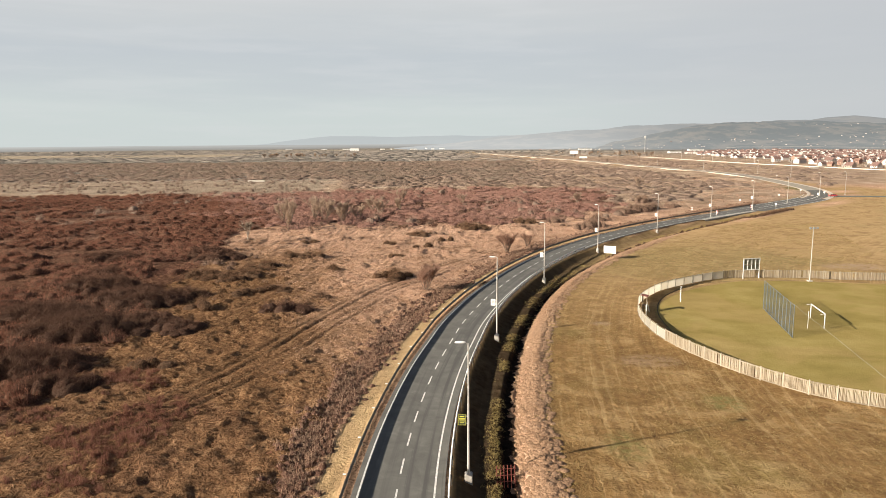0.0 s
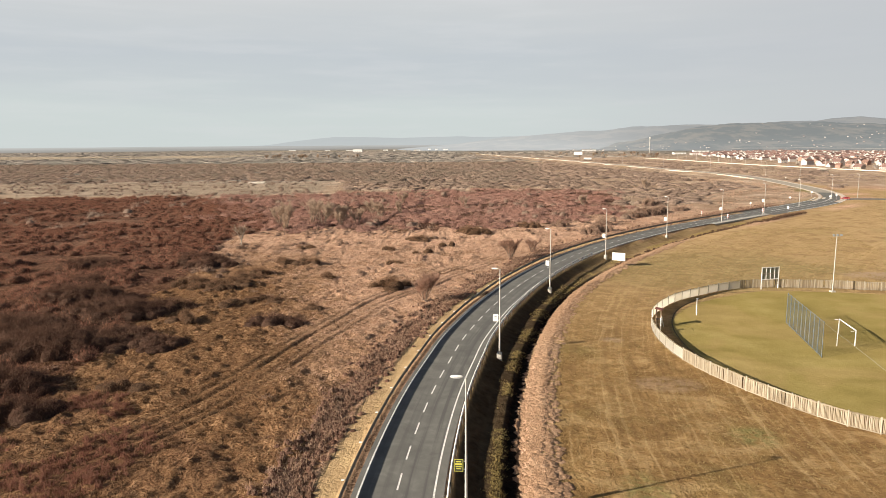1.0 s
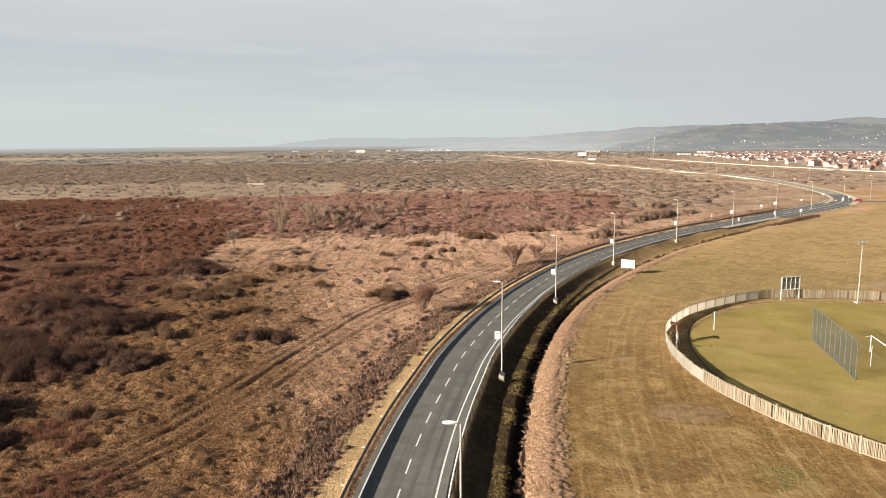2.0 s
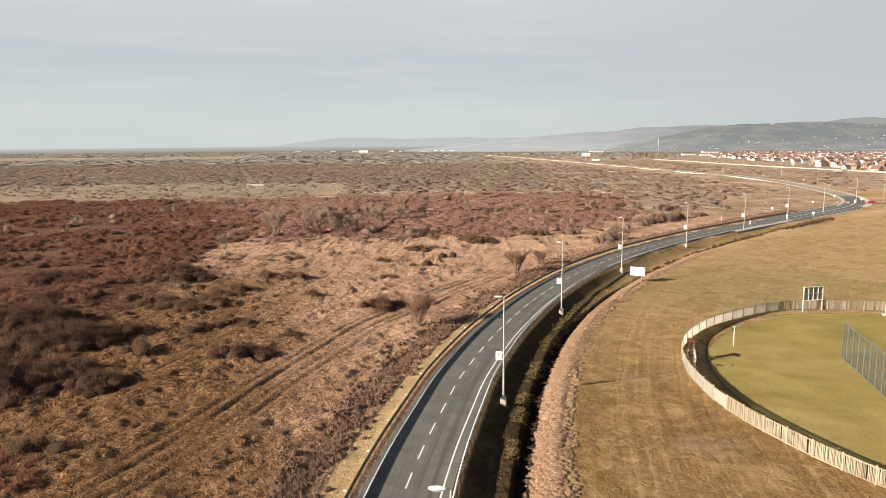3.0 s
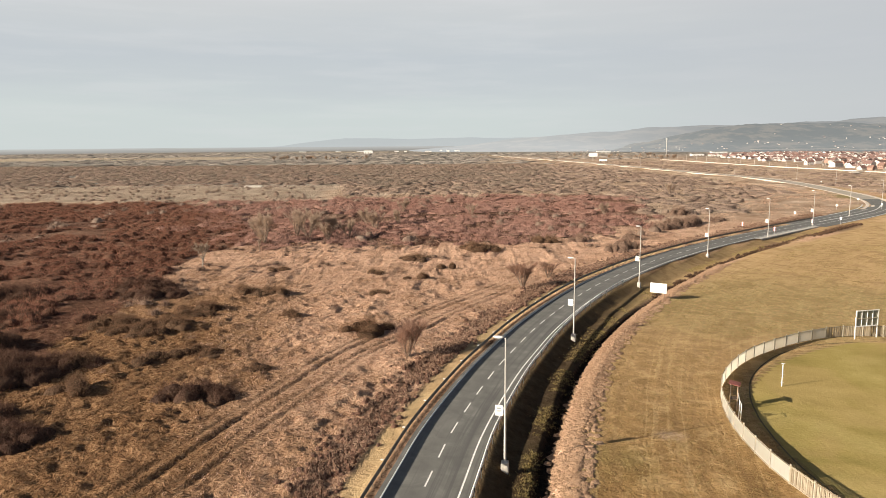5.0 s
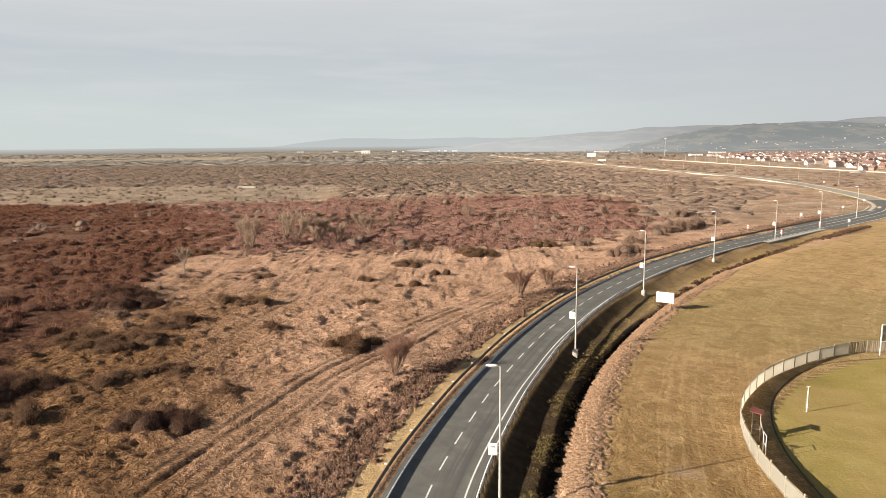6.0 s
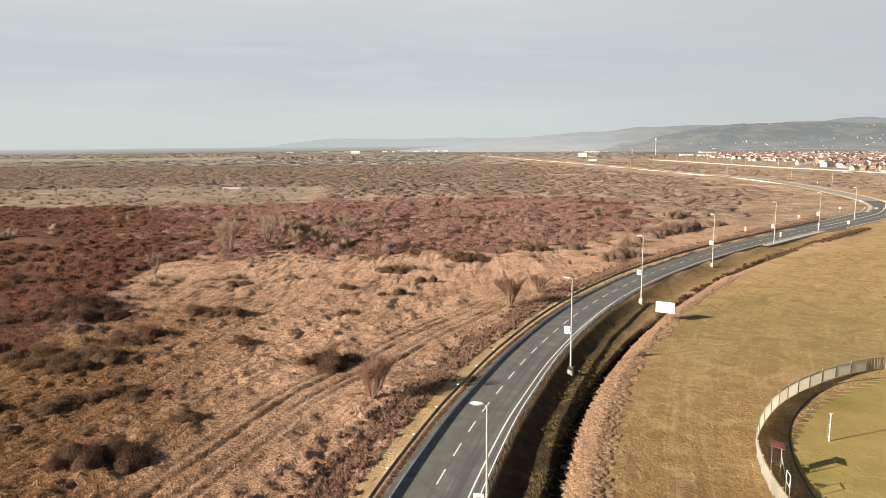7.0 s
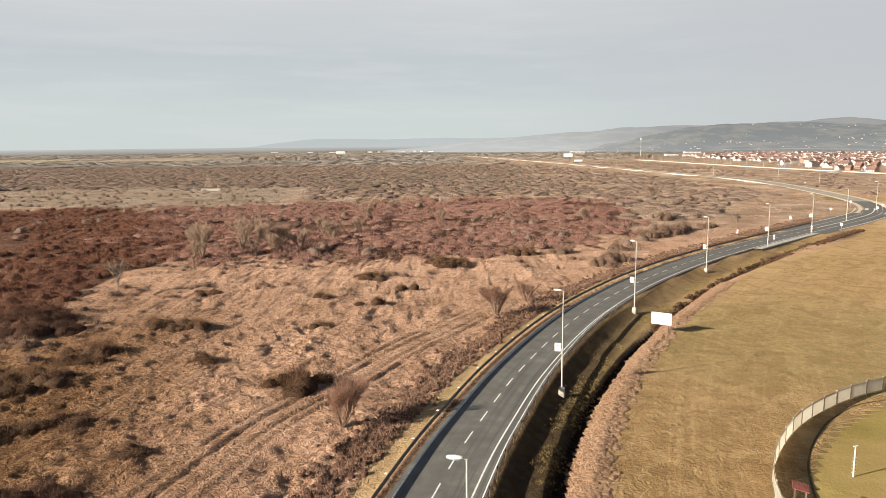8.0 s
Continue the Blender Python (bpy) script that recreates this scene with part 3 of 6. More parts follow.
# ---- vegetation ----
def blades(px, py, pz, height, radius, count, width, rng, lean=0.5, rise=0.0):
    """Tapering stalks for each plant: some from its foot, the rest short twigs out to a rounded, uneven crown. Arrays of corners and triangles."""
    n = len(px) * count
    k = np.repeat(np.arange(len(px)), count)
    a = rng.rand(n) * 2 * math.pi
    out = np.sqrt(rng.rand(n))
    ux, uy = np.cos(a), np.sin(a)
    R, H = radius[k], height[k]
    reach = np.where(rng.rand(n) < 0.7, 0.82 + 0.34 * rng.rand(n), 0.4 + 0.45 * rng.rand(n))
    up = np.sqrt(np.maximum(0.0, 1 - out * out)) * 0.85 + 0.15 * rng.rand(n)
    tip = np.column_stack([ux * out * R * reach, uy * out * R * reach, H * up * reach])
    t = tip + (rng.rand(n, 3) - 0.5) * np.column_stack([R, R, 0.5 * H]) * 0.22
    long = (0.45 + 0.55 * rng.rand(n)) * np.minimum(H, 1.5) * 0.75
    way = np.column_stack([ux * out * 0.55, uy * out * 0.55, np.full(n, 0.75)]) + 0.35 * rng.randn(n, 3)
    way /= np.linalg.norm(way, axis=1)[:, None]
    b = t - way * long[:, None]
    foot = np.column_stack([ux * out * R * (1 - lean), uy * out * R * (1 - lean), np.full(n, -0.05)])
    b = np.where((rng.rand(n) < rise)[:, None], b, foot)
    b[:, 2] = np.maximum(b[:, 2], -0.05)
    t[:, 2] = np.maximum(t[:, 2], 0.1 * H)
    at = np.column_stack([px[k], py[k], pz[k]])
    away = np.column_stack([ux * out / np.maximum(R, 0.1), uy * out / np.maximum(R, 0.1), up / np.maximum(H, 0.1)])
    away /= np.linalg.norm(away, axis=1)[:, None]
    e = np.cross(t - b, away + 0.45 * rng.randn(n, 3))
    e /= np.linalg.norm(e, axis=1)[:, None] + 1e-9
    side = e * (width * (0.6 + 0.8 * rng.rand(n)))[:, None] * 0.5
    v = np.stack([at + b - side, at + b + side, at + t], 1).reshape(-1, 3)
    return v, np.arange(3 * n).reshape(-1, 3)


def cores(px, py, pz, height, radius, rng, around=7):
    """The dense tangle of stems inside each shrub, its shade painted in: a rounded, slightly uneven dome under its
    twigs.
    """
    n = len(px)
    ang = np.arange(around) * 2 * math.pi / around
    turn = rng.rand(n, 1) * 6.28
    rows = []
    for out, up in ((1.0, -0.1), (0.92, 0.42), (0.62, 0.80)):
        a = ang[None] + turn + 0.12 * rng.randn(n, around)
        r = radius[:, None] * out * (0.86 + 0.28 * rng.rand(n, around))
        rows.append(np.stack([px[:, None] + r * np.cos(a), py[:, None] + r * np.sin(a), pz[:, None] + height[:, None] * up * (0.86 + 0.28 * rng.rand(n, around))], -1))
    v = np.concatenate(rows + [np.stack([px, py, pz + height], -1)[:, None]], 1)
    m = v.shape[1]
    f = []
    for k in range(3):
        for j in range(around):
            p, q = k * around + j, k * around + (j + 1) % around
            f += [(p, q, q + around), (p, q + around, p + around)] if k < 2 else [(p, q, m - 1)]
    return v.reshape(-1, 3), (np.array(f)[None] + (np.arange(n) * m)[:, None, None]).reshape(-1, 3)


def stand(name, xs, ys, height, radius, count, width, mat, label, category, lean=0.5, rise=0.0, seed=1, core=0.0, around=7, low=1.0):
    """Many plants of a kind as one mesh; core: the share of each that is dense tangle."""
    rng = np.random.RandomState(seed)
    z = terrain(xs, ys)
    v, f = blades(xs, ys, z, height, radius, count, width, rng, lean, rise)
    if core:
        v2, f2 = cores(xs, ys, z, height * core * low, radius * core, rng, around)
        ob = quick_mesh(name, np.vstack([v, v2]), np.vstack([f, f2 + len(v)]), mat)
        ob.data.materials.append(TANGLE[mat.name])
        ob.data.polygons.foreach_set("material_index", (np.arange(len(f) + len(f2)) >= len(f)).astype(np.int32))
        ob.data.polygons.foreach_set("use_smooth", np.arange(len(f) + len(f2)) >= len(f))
    else:
        ob = quick_mesh(name, v, f, mat)
    return tagged(ob, label, category, kind="stuff")


def scatter(poly, per, seed, keep=None):
    """Places in a polygon, about one for so many square metres."""
    rng = np.random.RandomState(seed)
    p = np.array(poly)
    lo, hi = p.min(0), p.max(0)
    n = int((hi - lo).prod() / per)
    q = lo + rng.rand(n, 2) * (hi - lo)
    q = q[inside(q[:, 0], q[:, 1], poly) & (q[:, 0] > -0.72 * q[:, 1] - 14)]
    if keep is not None:
        q = q[keep(q[:, 0], q[:, 1], rng)]
    return q[:, 0], q[:, 1], rng


def plant():
    # red willow thickets
    x, y, r = scatter(THICKET, 12.0, 11, lambda x, y, g: value_noise(x, y, 17) + 0.5 * value_noise(x, y, 6) > 0.52 - 0.22 * smooth(-y, -170, -110))
    stand("red_willow_thicket", x, y, 1.1 + 1.8 * r.rand(len(x)) ** 1.4, 1.9 + 2.2 * r.rand(len(x)), 145, 0.075, RED_TWIG, "dense thicket of bare red-stemmed willow shrubs", "shrubs", 0.35, 0.42, seed=12, core=0.6, around=5, low=0.8)
    fringe = [(-95, 240), (-40, 238), (30, 250), (75, 268), (96, 300), (112, 350), (118, 440), (90, 496), (-12, 480), (-75, 455), (-175, 450)]
    x, y, r = scatter(fringe, 14.0, 13, lambda x, y, g: in_band(x, y) & (value_noise(x + 31, y, 21) + 0.5 * value_noise(x, y, 8) > 0.47))
    stand("red_willow_thicket", x, y, 1.0 + 1.9 * r.rand(len(x)) ** 1.4, 2.0 + 2.2 * r.rand(len(x)), 64, 0.15, PINK_TWIG, "far band of bare red-stemmed willow shrubs", "shrubs", 0.35, 0.42, seed=14, core=0.75, around=5, low=0.45)
    x, y, r = scatter([(-364.8, 420.1), (-156, 436.5), (-68.3, 439.5), (100.1, 438.3), (114.8, 350.6), (61.5, 274), (-76.5, 255.3), (-165.6, 165.6), (-318.9, 170.1)], 420.0, 33, lambda x, y, g: value_noise(x, y, 30) > 0.4)
    stand("grey_scrub", x, y, 2.0 + 2.4 * r.rand(len(x)), 2.0 + 2.0 * r.rand(len(x)), 130, 0.10, GREY_TWIG, "grey-brown shrubs standing among the red willows", "shrubs", 0.3, 0.7, seed=34, core=0.6, low=0.8)
    # grey-brown scrub beyond
    zone = [(-533.6, 603.2), (-95, 601.5), (-69.4, 481.8), (62.7, 499.8), (100, 432.4), (82.9, 339.3), (130.6, 350.6), (159.1, 432), (208.5, 467.4), (233.5, 552.8), (223.7, 734), (177.1, 1112.5), (-781, 1143.8), (-1181.7, 919.1), (-838.7, 503.2), (-484.5, 439.4), (-495.3, 587.5)]
    x, y, r = scatter(zone, 46.0, 15, lambda x, y, g: (value_noise(x, y, 45) + 0.5 * value_noise(x, y, 15) > 0.50 - 0.2 * smooth(-x, -90, 60) * smooth(y, 540, 620)) & (np.abs(road_place(x, y)[1]) > 13 + 24 * (y > 515)))
    stand("grey_scrub", x, y, 1.0 + 2.0 * r.rand(len(x)) ** 1.4, 2.6 + 3.6 * r.rand(len(x)), 26, 0.30, GREY_TWIG, "wide grey-brown winter scrub on the plain", "shrubs", 0.35, 0.6, seed=16, core=0.85, around=5, low=0.55)
    x, y, r = scatter([(-534.1, 609.6), (-95.2, 608.1), (-48.3, 532.2), (73.8, 530.4), (98.2, 710.7), (128.1, 1117), (-781, 1143.8), (-1181.7, 919.1), (-838.7, 503.2), (-484.5, 439.4), (-495.8, 593.8)], 95.0, 43, lambda x, y, g: value_noise(x, y, 60) > 0.25)
    stand("grey_scrub", x, y, 1.2 + 2.2 * r.rand(len(x)), 4.5 + 5.0 * r.rand(len(x)), 22, 0.34, SCRUB_TWIG, "soft even cover of low grey-brown scrub", "shrubs", 0.3, 0.7, seed=44, core=0.75, around=5, low=0.55)
    x, y, r = scatter(PALE_FIELDS[0], 150.0, 35)
    stand("grey_scrub", x, y, 0.9 + 1.4 * r.rand(len(x)), 1.5 + 2.0 * r.rand(len(x)), 100, 0.14, GREY_TWIG, "low scattered bushes on the pale grassland", "shrubs", 0.3, 0.9, seed=36, core=0.5)
    zone = [(-1230, 1230), (177.1, 1112.5), (136.2, 1546.6), (-369.4, 2890), (-3571.9, 3571.9), (-2777.9, 980.4), (-1169.3, 831.5)]
    x, y, r = scatter(zone, 850.0, 17, lambda x, y, g: (value_noise(x, y, 110) + 0.5 * value_noise(x, y, 40) > 0.46) & (np.abs(road_place(x, y)[1]) > 40) & (y < 2900) & ~inside(x, y, PALE_FIELDS[1]) & ~inside(x, y, PALE_FIELDS[2]) & ~inside(x, y, PALE_FIELDS[3]))
    stand("grey_scrub", x, y, 1.4 + 2.6 * r.rand(len(x)), 9.0 + 14.0 * r.rand(len(x)), 12, 0.9, HAZED_TWIG, "distant grey-brown scrub on the plain", "shrubs", 0.3, 0.9, seed=18, core=0.8, around=5, low=0.55)
    # scrub between the far road and the village, and beyond it
    zone = [(259, 467), (367.1, 547.7), (399.6, 664.9), (366.2, 799), (348, 955.3), (334.2, 1201.2), (210.7, 1205.8), (227.8, 1003.1), (255, 801.4), (269.9, 628.1)]
    x, y, r = scatter(zone, 70.0, 19, lambda x, y, g: (value_noise(x, y, 30) > 0.5) & (np.abs(road_place(x, y)[1]) > 14))
    stand("grey_scrub", x, y, 1.0 + 1.8 * r.rand(len(x)), 2.4 + 3 * r.rand(len(x)), 50, 0.18, GREY_TWIG, "grey-brown scrub beside the far road", "shrubs", 0.3, 0.8, seed=20, core=0.85, around=5, low=0.55)
    zone = [(168.8, 1276.1), (399.3, 1347.1), (611.6, 2332.2), (1298.3, 2275.1), (2138.9, 3345.7), (-431.1, 3927.9), (-305.4, 2339.7)]
    x, y, r = scatter(zone, 1500.0, 27, lambda x, y, g: (value_noise(x, y, 80) > 0.42) & (y < 2300) & (np.abs(road_place(x, y)[1]) > 40))
    stand("grey_scrub", x, y, 2 + 3.5 * r.rand(len(x)), 8 + 9 * r.rand(len(x)), 18, 0.8, HAZED_TWIG, "bare woods behind the village", "shrubs", 0.3, 0.95, seed=28, core=0.8, around=5, low=0.55)
    # tufts over the rough field
    field = [(-59.4, 38.4), (-8.8, 38.4), (-9, 75.7), (-3.7, 109.4), (5.1, 139.3), (20.1, 176.1), (45.7, 222.3), (77.1, 266.3), (103.5, 299.7), (88.2, 333.6), (28, 282.8), (-76.9, 269.7), (-68.4, 184.6), (-58.6, 111.8)]
    x, y, r = scatter(field, 0.40, 21, lambda x, y, g: (road_place(x, y)[1] < -8.5) & (value_noise(x, y, 1.1) + 0.45 * value_noise(x, y, 5) > 0.62) & (np.minimum(rut_distance(x, y, RUT + rights(RUT) * 0.95), rut_distance(x, y, RUT - rights(RUT) * 0.95)) > 0.55) & (g.rand(len(x)) < np.clip(1.35 - (y - 60) / 220, 0.3, 1)))
    pale = x + 0.3 * (y - 100) + 9 * (value_noise(x, y, 10) - 0.5) + 12 * r.rand(len(x)) > -12
    h, w_ = 0.14 + 0.30 * r.rand(len(x)) ** 1.5, 0.35 + 0.40 * r.rand(len(x))
    stand("dry_grass", x[~pale], y[~pale], h[~pale], w_[~pale], 9, 0.07, STRAW, "low brown tussocks of dead grass on rough ground", "grass", 0.5, 0.5, seed=22)
    stand("dry_grass", x[pale], y[pale], h[pale], w_[pale], 9, 0.08, PALE_STRAW, "tussocks of pale pinkish dry grass over rough field", "grass", 0.5, 0.5, seed=45)
    # young shrubs where the thickets thin out into the field
    edge = [(-83.1, 266.4), (72.1, 299.7), (53, 247.4), (-21.6, 230), (-50.4, 211.5), (-53.3, 152.7), (-61.5, 152.9), (-69, 206.1)]
    x, y, r = scatter(edge, 42.0, 46, lambda x, y, g: (road_place(x, y)[1] < -14) & (value_noise(x, y, 14) > 0.4))
    stand("young_willows", x, y, 0.6 + 1.3 * r.rand(len(x)), 0.8 + 1.6 * r.rand(len(x)), 130, 0.07, RUSSET_TWIG, "low young willow shrubs thinning out into the field", "shrubs", 0.35, 0.4, seed=47, core=0.45)
    x, y, r = scatter(field, 190.0, 48, lambda x, y, g: (road_place(x, y)[1] < -14) & (y > 75) & (rut_distance(x, y, RUT) > 4))
    stand("weed_clumps", x, y, 0.3 + 0.4 * r.rand(len(x)), 0.8 + 1.1 * r.rand(len(x)), 80, 0.045, RUSSET_TWIG, "scattered clumps of dead brown weeds in the field", "weeds", 0.4, 0.2, seed=49)
    # reddish weeds in the near corner of the field
    x, y, r = scatter(WEEDS, 0.5, 29, lambda x, y, g: value_noise(x, y, 7) + 0.5 * value_noise(x, y, 2) > 0.66)
    stand("red_weeds", x, y, 0.4 + 0.7 * r.rand(len(x)), 0.35 + 0.45 * r.rand(len(x)), 34, 0.045, DARK_RED, "reddish-brown dead weeds and young willow shoots", "weeds", 0.5, 0.2, seed=30)
    # brambles along the left of the road
    rng = np.random.RandomState(23)
    i = rng.randint(100, 490, 7800)
    d = -10.2 + 1.15 * rng.randn(len(i)) - 0.9 * value_noise(i * 1.0, i * 0.0, 9)
    keep = value_noise(i * 1.0, d * 1.0, 3.0) > 0.14
    i, d = i[keep], d[keep]
    p = ROAD_LINE[i] + ROAD_RIGHT[i] * d[:, None] + rng.rand(len(i), 2) - 0.5
    x, y = p[:, 0], p[:, 1]
    stand("bramble_hedge", x, y, 0.4 + 0.8 * rng.rand(len(i)), 0.5 + 0.5 * rng.rand(len(i)), 17, 0.055, BRAMBLE, "low reddish-brown bramble hedge along the road verge", "hedge", 0.5, 0.3, seed=24, core=0.5, around=5, low=0.8)
    # reeds in the ditch, and dead stems on its sunny bank
    i = rng.randint(100, 435, 8000)
    d = 9.1 + (0.36 + 0.5 * smooth(i * 1.0, 190, 240)) * rng.randn(len(i)) + ditch_shift(i * 1.0) * 0.5
    keep = value_noise(i * 1.0, d, 5.0) + 0.4 * value_noise(i * 1.0, d, 1.7) > 0.62
    i, d = i[keep], d[keep]
    p = ROAD_LINE[i] + ROAD_RIGHT[i] * d[:, None] + rng.rand(len(i), 2) - 0.5
    stand("ditch_reeds", p[:, 0], p[:, 1], 0.12 + 0.28 * rng.rand(len(i)) ** 1.5, 0.25 + 0.3 * rng.rand(len(i)), 9, 0.05, REED, "yellow-green reeds and grass in the ditch", "reeds", 0.5, 0.0, seed=25)
    i = rng.randint(100, 340, 7000)
    d = 13.4 + np.clip(1.1 * rng.randn(len(i)), -2.0, 2.2) + ditch_shift(i * 1.0)
    p = ROAD_LINE[i] + ROAD_RIGHT[i] * d[:, None] + rng.rand(len(i), 2) - 0.5
    stand("bank_stalks", p[:, 0], p[:, 1], 0.18 + 0.34 * rng.rand(len(i)) ** 1.5, 0.35 + 0.45 * rng.rand(len(i)), 5, 0.05, PINK_STRAW, "matted pinkish dry stalks on the ditch bank", "grass", 0.6, 0.0, seed=26, core=0.8, around=5, low=0.4)
    i = rng.randint(295, 465, 1500)
    d = 10.6 + 0.55 * rng.randn(len(i)) + ditch_shift(i * 1.0)
    p = ROAD_LINE[i] + ROAD_RIGHT[i] * d[:, None] + rng.rand(len(i), 2) - 0.5
    stand("ditch_brambles", p[:, 0], p[:, 1], 0.5 + 0.6 * rng.rand(len(i)), 0.5 + 0.5 * rng.rand(len(i)), 26, 0.06, BROWN_TWIG, "dark brown brambles filling the far ditch", "brambles", 0.5, 0.6, seed=37, core=0.6)
    open_ground = [(62, 272), (88, 290), (130, 322), (175, 362), (212, 412), (234, 470), (238, 560), (215, 620), (170, 450), (128, 360), (95, 330)]
    x, y, r = scatter(open_ground, 3.2, 53, lambda x, y, g: (road_place(x, y)[1] < -9.5) & (value_noise(x, y, 9) + 0.4 * value_noise(x, y, 3) > 0.55))
    stand("dry_grass", x, y, 0.25 + 0.4 * r.rand(len(x)), 0.6 + 0.7 * r.rand(len(x)), 10, 0.13, PALE_STRAW, "pale dry grass on open ground beside the road", "grass", 0.5, 0.4, seed=54)
    # stubble over the mown meadow
    mown = [(8.5, 48.3), (60.6, 48.4), (60.7, 70.8), (44.3, 78.8), (36.5, 96.1), (33.6, 113.4), (36.6, 134.1), (46.7, 153), (61, 161.4), (110.3, 160.5), (144.4, 260.8), (113.4, 260.8), (61.2, 200.8), (34.5, 163.5), (18.4, 121.6), (11.5, 80.8)]
    x, y, r = scatter(mown, 0.30, 31, lambda x, y, g: (road_place(x, y)[1] > 14) & (value_noise(x, y, 1.2) + 0.5 * value_noise(x, y, 6) > 0.6))
    stand("meadow_stubble", x, y, 0.09 + 0.18 * r.rand(len(x)), 0.2 + 0.35 * r.rand(len(x)), 8, 0.06, HAY, "short dry stubble on the mown meadow", "grass", 0.6, 0.0, seed=32)


plant()


# ---- bushes and trees ----
def bush(x, y, radius, height, mat, label, seed):
    """One dense rounded bush of bare twigs, wider than high."""
    rng = np.random.RandomState(seed)
    n = max(4, int(radius * radius * 0.55))
    a, q = rng.rand(n) * 2 * math.pi, np.sqrt(rng.rand(n))
    px, py = q * np.cos(a) * radius, q * np.sin(a) * radius * 0.7
    hs = height * (0.18 + 0.82 * np.sqrt(1 - 0.95 * q * q)) * (0.86 + 0.22 * rng.rand(n))
    v, f = blades(px, py, np.zeros(n), hs, (1.0 + 0.4 * radius ** 0.5) * (0.6 + 0.7 * rng.rand(n)), 460, 0.045, rng, 0.4, 0.5)
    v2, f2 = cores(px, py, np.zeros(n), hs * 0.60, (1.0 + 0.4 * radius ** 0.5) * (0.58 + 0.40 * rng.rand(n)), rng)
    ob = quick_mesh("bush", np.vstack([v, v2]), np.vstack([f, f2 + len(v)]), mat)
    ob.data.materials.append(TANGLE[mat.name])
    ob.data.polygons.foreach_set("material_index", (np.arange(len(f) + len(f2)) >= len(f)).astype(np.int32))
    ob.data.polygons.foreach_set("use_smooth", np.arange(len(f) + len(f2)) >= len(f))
    z = float(terrain(np.array([x]), np.array([y]))[0])
    ob.matrix_basis = pose(x, y, z - 0.05, 0, 0, rng.rand() * 40 - 20)
    return tagged(ob, label, "bush", "bushes on the rough field")


def bushes():
    dark = [(-63.2, 136.5, 9.5, 4.0), (-55.1, 141.5, 5.5, 3.2), (-61.7, 113.9, 10.5, 4.2), (-52.6, 119.9, 5.5, 3.0), (-60.3, 94.4, 8.5, 4.2), (-51, 87.1, 5.0, 2.8), (-73.2, 123.5, 10, 4.2), (-75.9, 148.3, 9, 4.0), (-68.8, 197.4, 7.0, 3.4),
            (-62.3, 188.9, 6.0, 3.2), (-82.5, 167, 9.0, 3.2), (-30.5, 129.0, 5.2, 2.9), (-46.4, 116.1, 5.0, 2.3), (-93.5, 187.4, 8, 3.2)]
    for k, (x, y, r, h) in enumerate(dark):
        bush(x, y, r, h, DARK_TWIG, "dense dark brown bush of bare twigs", 100 + k)
    brown = [(-42, 96.2, 2.2, 1.6), (-47.6, 175, 4.6, 2.2), (-37.8, 148.1, 3.2, 1.6), (-52.1, 160.5, 4.6, 2.0), (-43.8, 220.1, 2.6, 1.2), (-16.4, 259.3, 3.0, 1.5), (1.1, 222.2, 2.1, 1.6), (-34.1, 189.4, 2.6, 1.6), (-54.1, 141.5, 3.0, 2.0), (-46.7, 131, 2.6, 2.0), (-11.9, 160.4, 3.8, 2.6),
             (-38, 191.1, 3.0, 1.5), (-44.4, 192.1, 3.0, 1.7), (-13.9, 190.6, 2.2, 1.5), (-17.5, 213.8, 2.4, 1.2), (-5.3, 206.2, 2.6, 1.7), (9.9, 253.1, 5.0, 2.6),
             (-7.6, 237.7, 4.4, 1.7), (31.9, 270.6, 4.2, 2.4), (-58.1, 164.3, 4.6, 2.2), (-42.1, 144.4, 3.0, 1.5), (-48.3, 163.3, 4.0, 2.0), (-27.6, 171.9, 1.8, 1.4), (-26, 141.3, 2.0, 1.2)]
    for k, (x, y, r, h) in enumerate(brown):
        bush(x, y, r * 1.2, h * 1.2, BROWN_TWIG, "rounded brown bush of bare winter twigs", 200 + k)
    grey = [(51.9, 251.1, 4.0, 4.0), (56.7, 257.3, 4.2, 4.4), (44.2, 269.8, 3.6, 3.6), (61.5, 274, 3.6, 4.0), (87.9, 310.2, 6.0, 4.6), (95.3, 316.6, 5.5, 4.2), (101, 350.7, 5.0, 5.0), (80.5, 303.1, 5.0, 3.4), (108.1, 325.6, 4.0, 3.0)]
    for k, (x, y, r, h) in enumerate(grey):
        bush(x, y, r, h, RUSSET_TWIG, "tall rounded grey-russet willow bush of bare twigs", 300 + k)


PALE_BARK = plain("pale_bark", (0.42, 0.37, 0.31), 0.9, 0.1, vary=0.4, scale=3)
bushes()


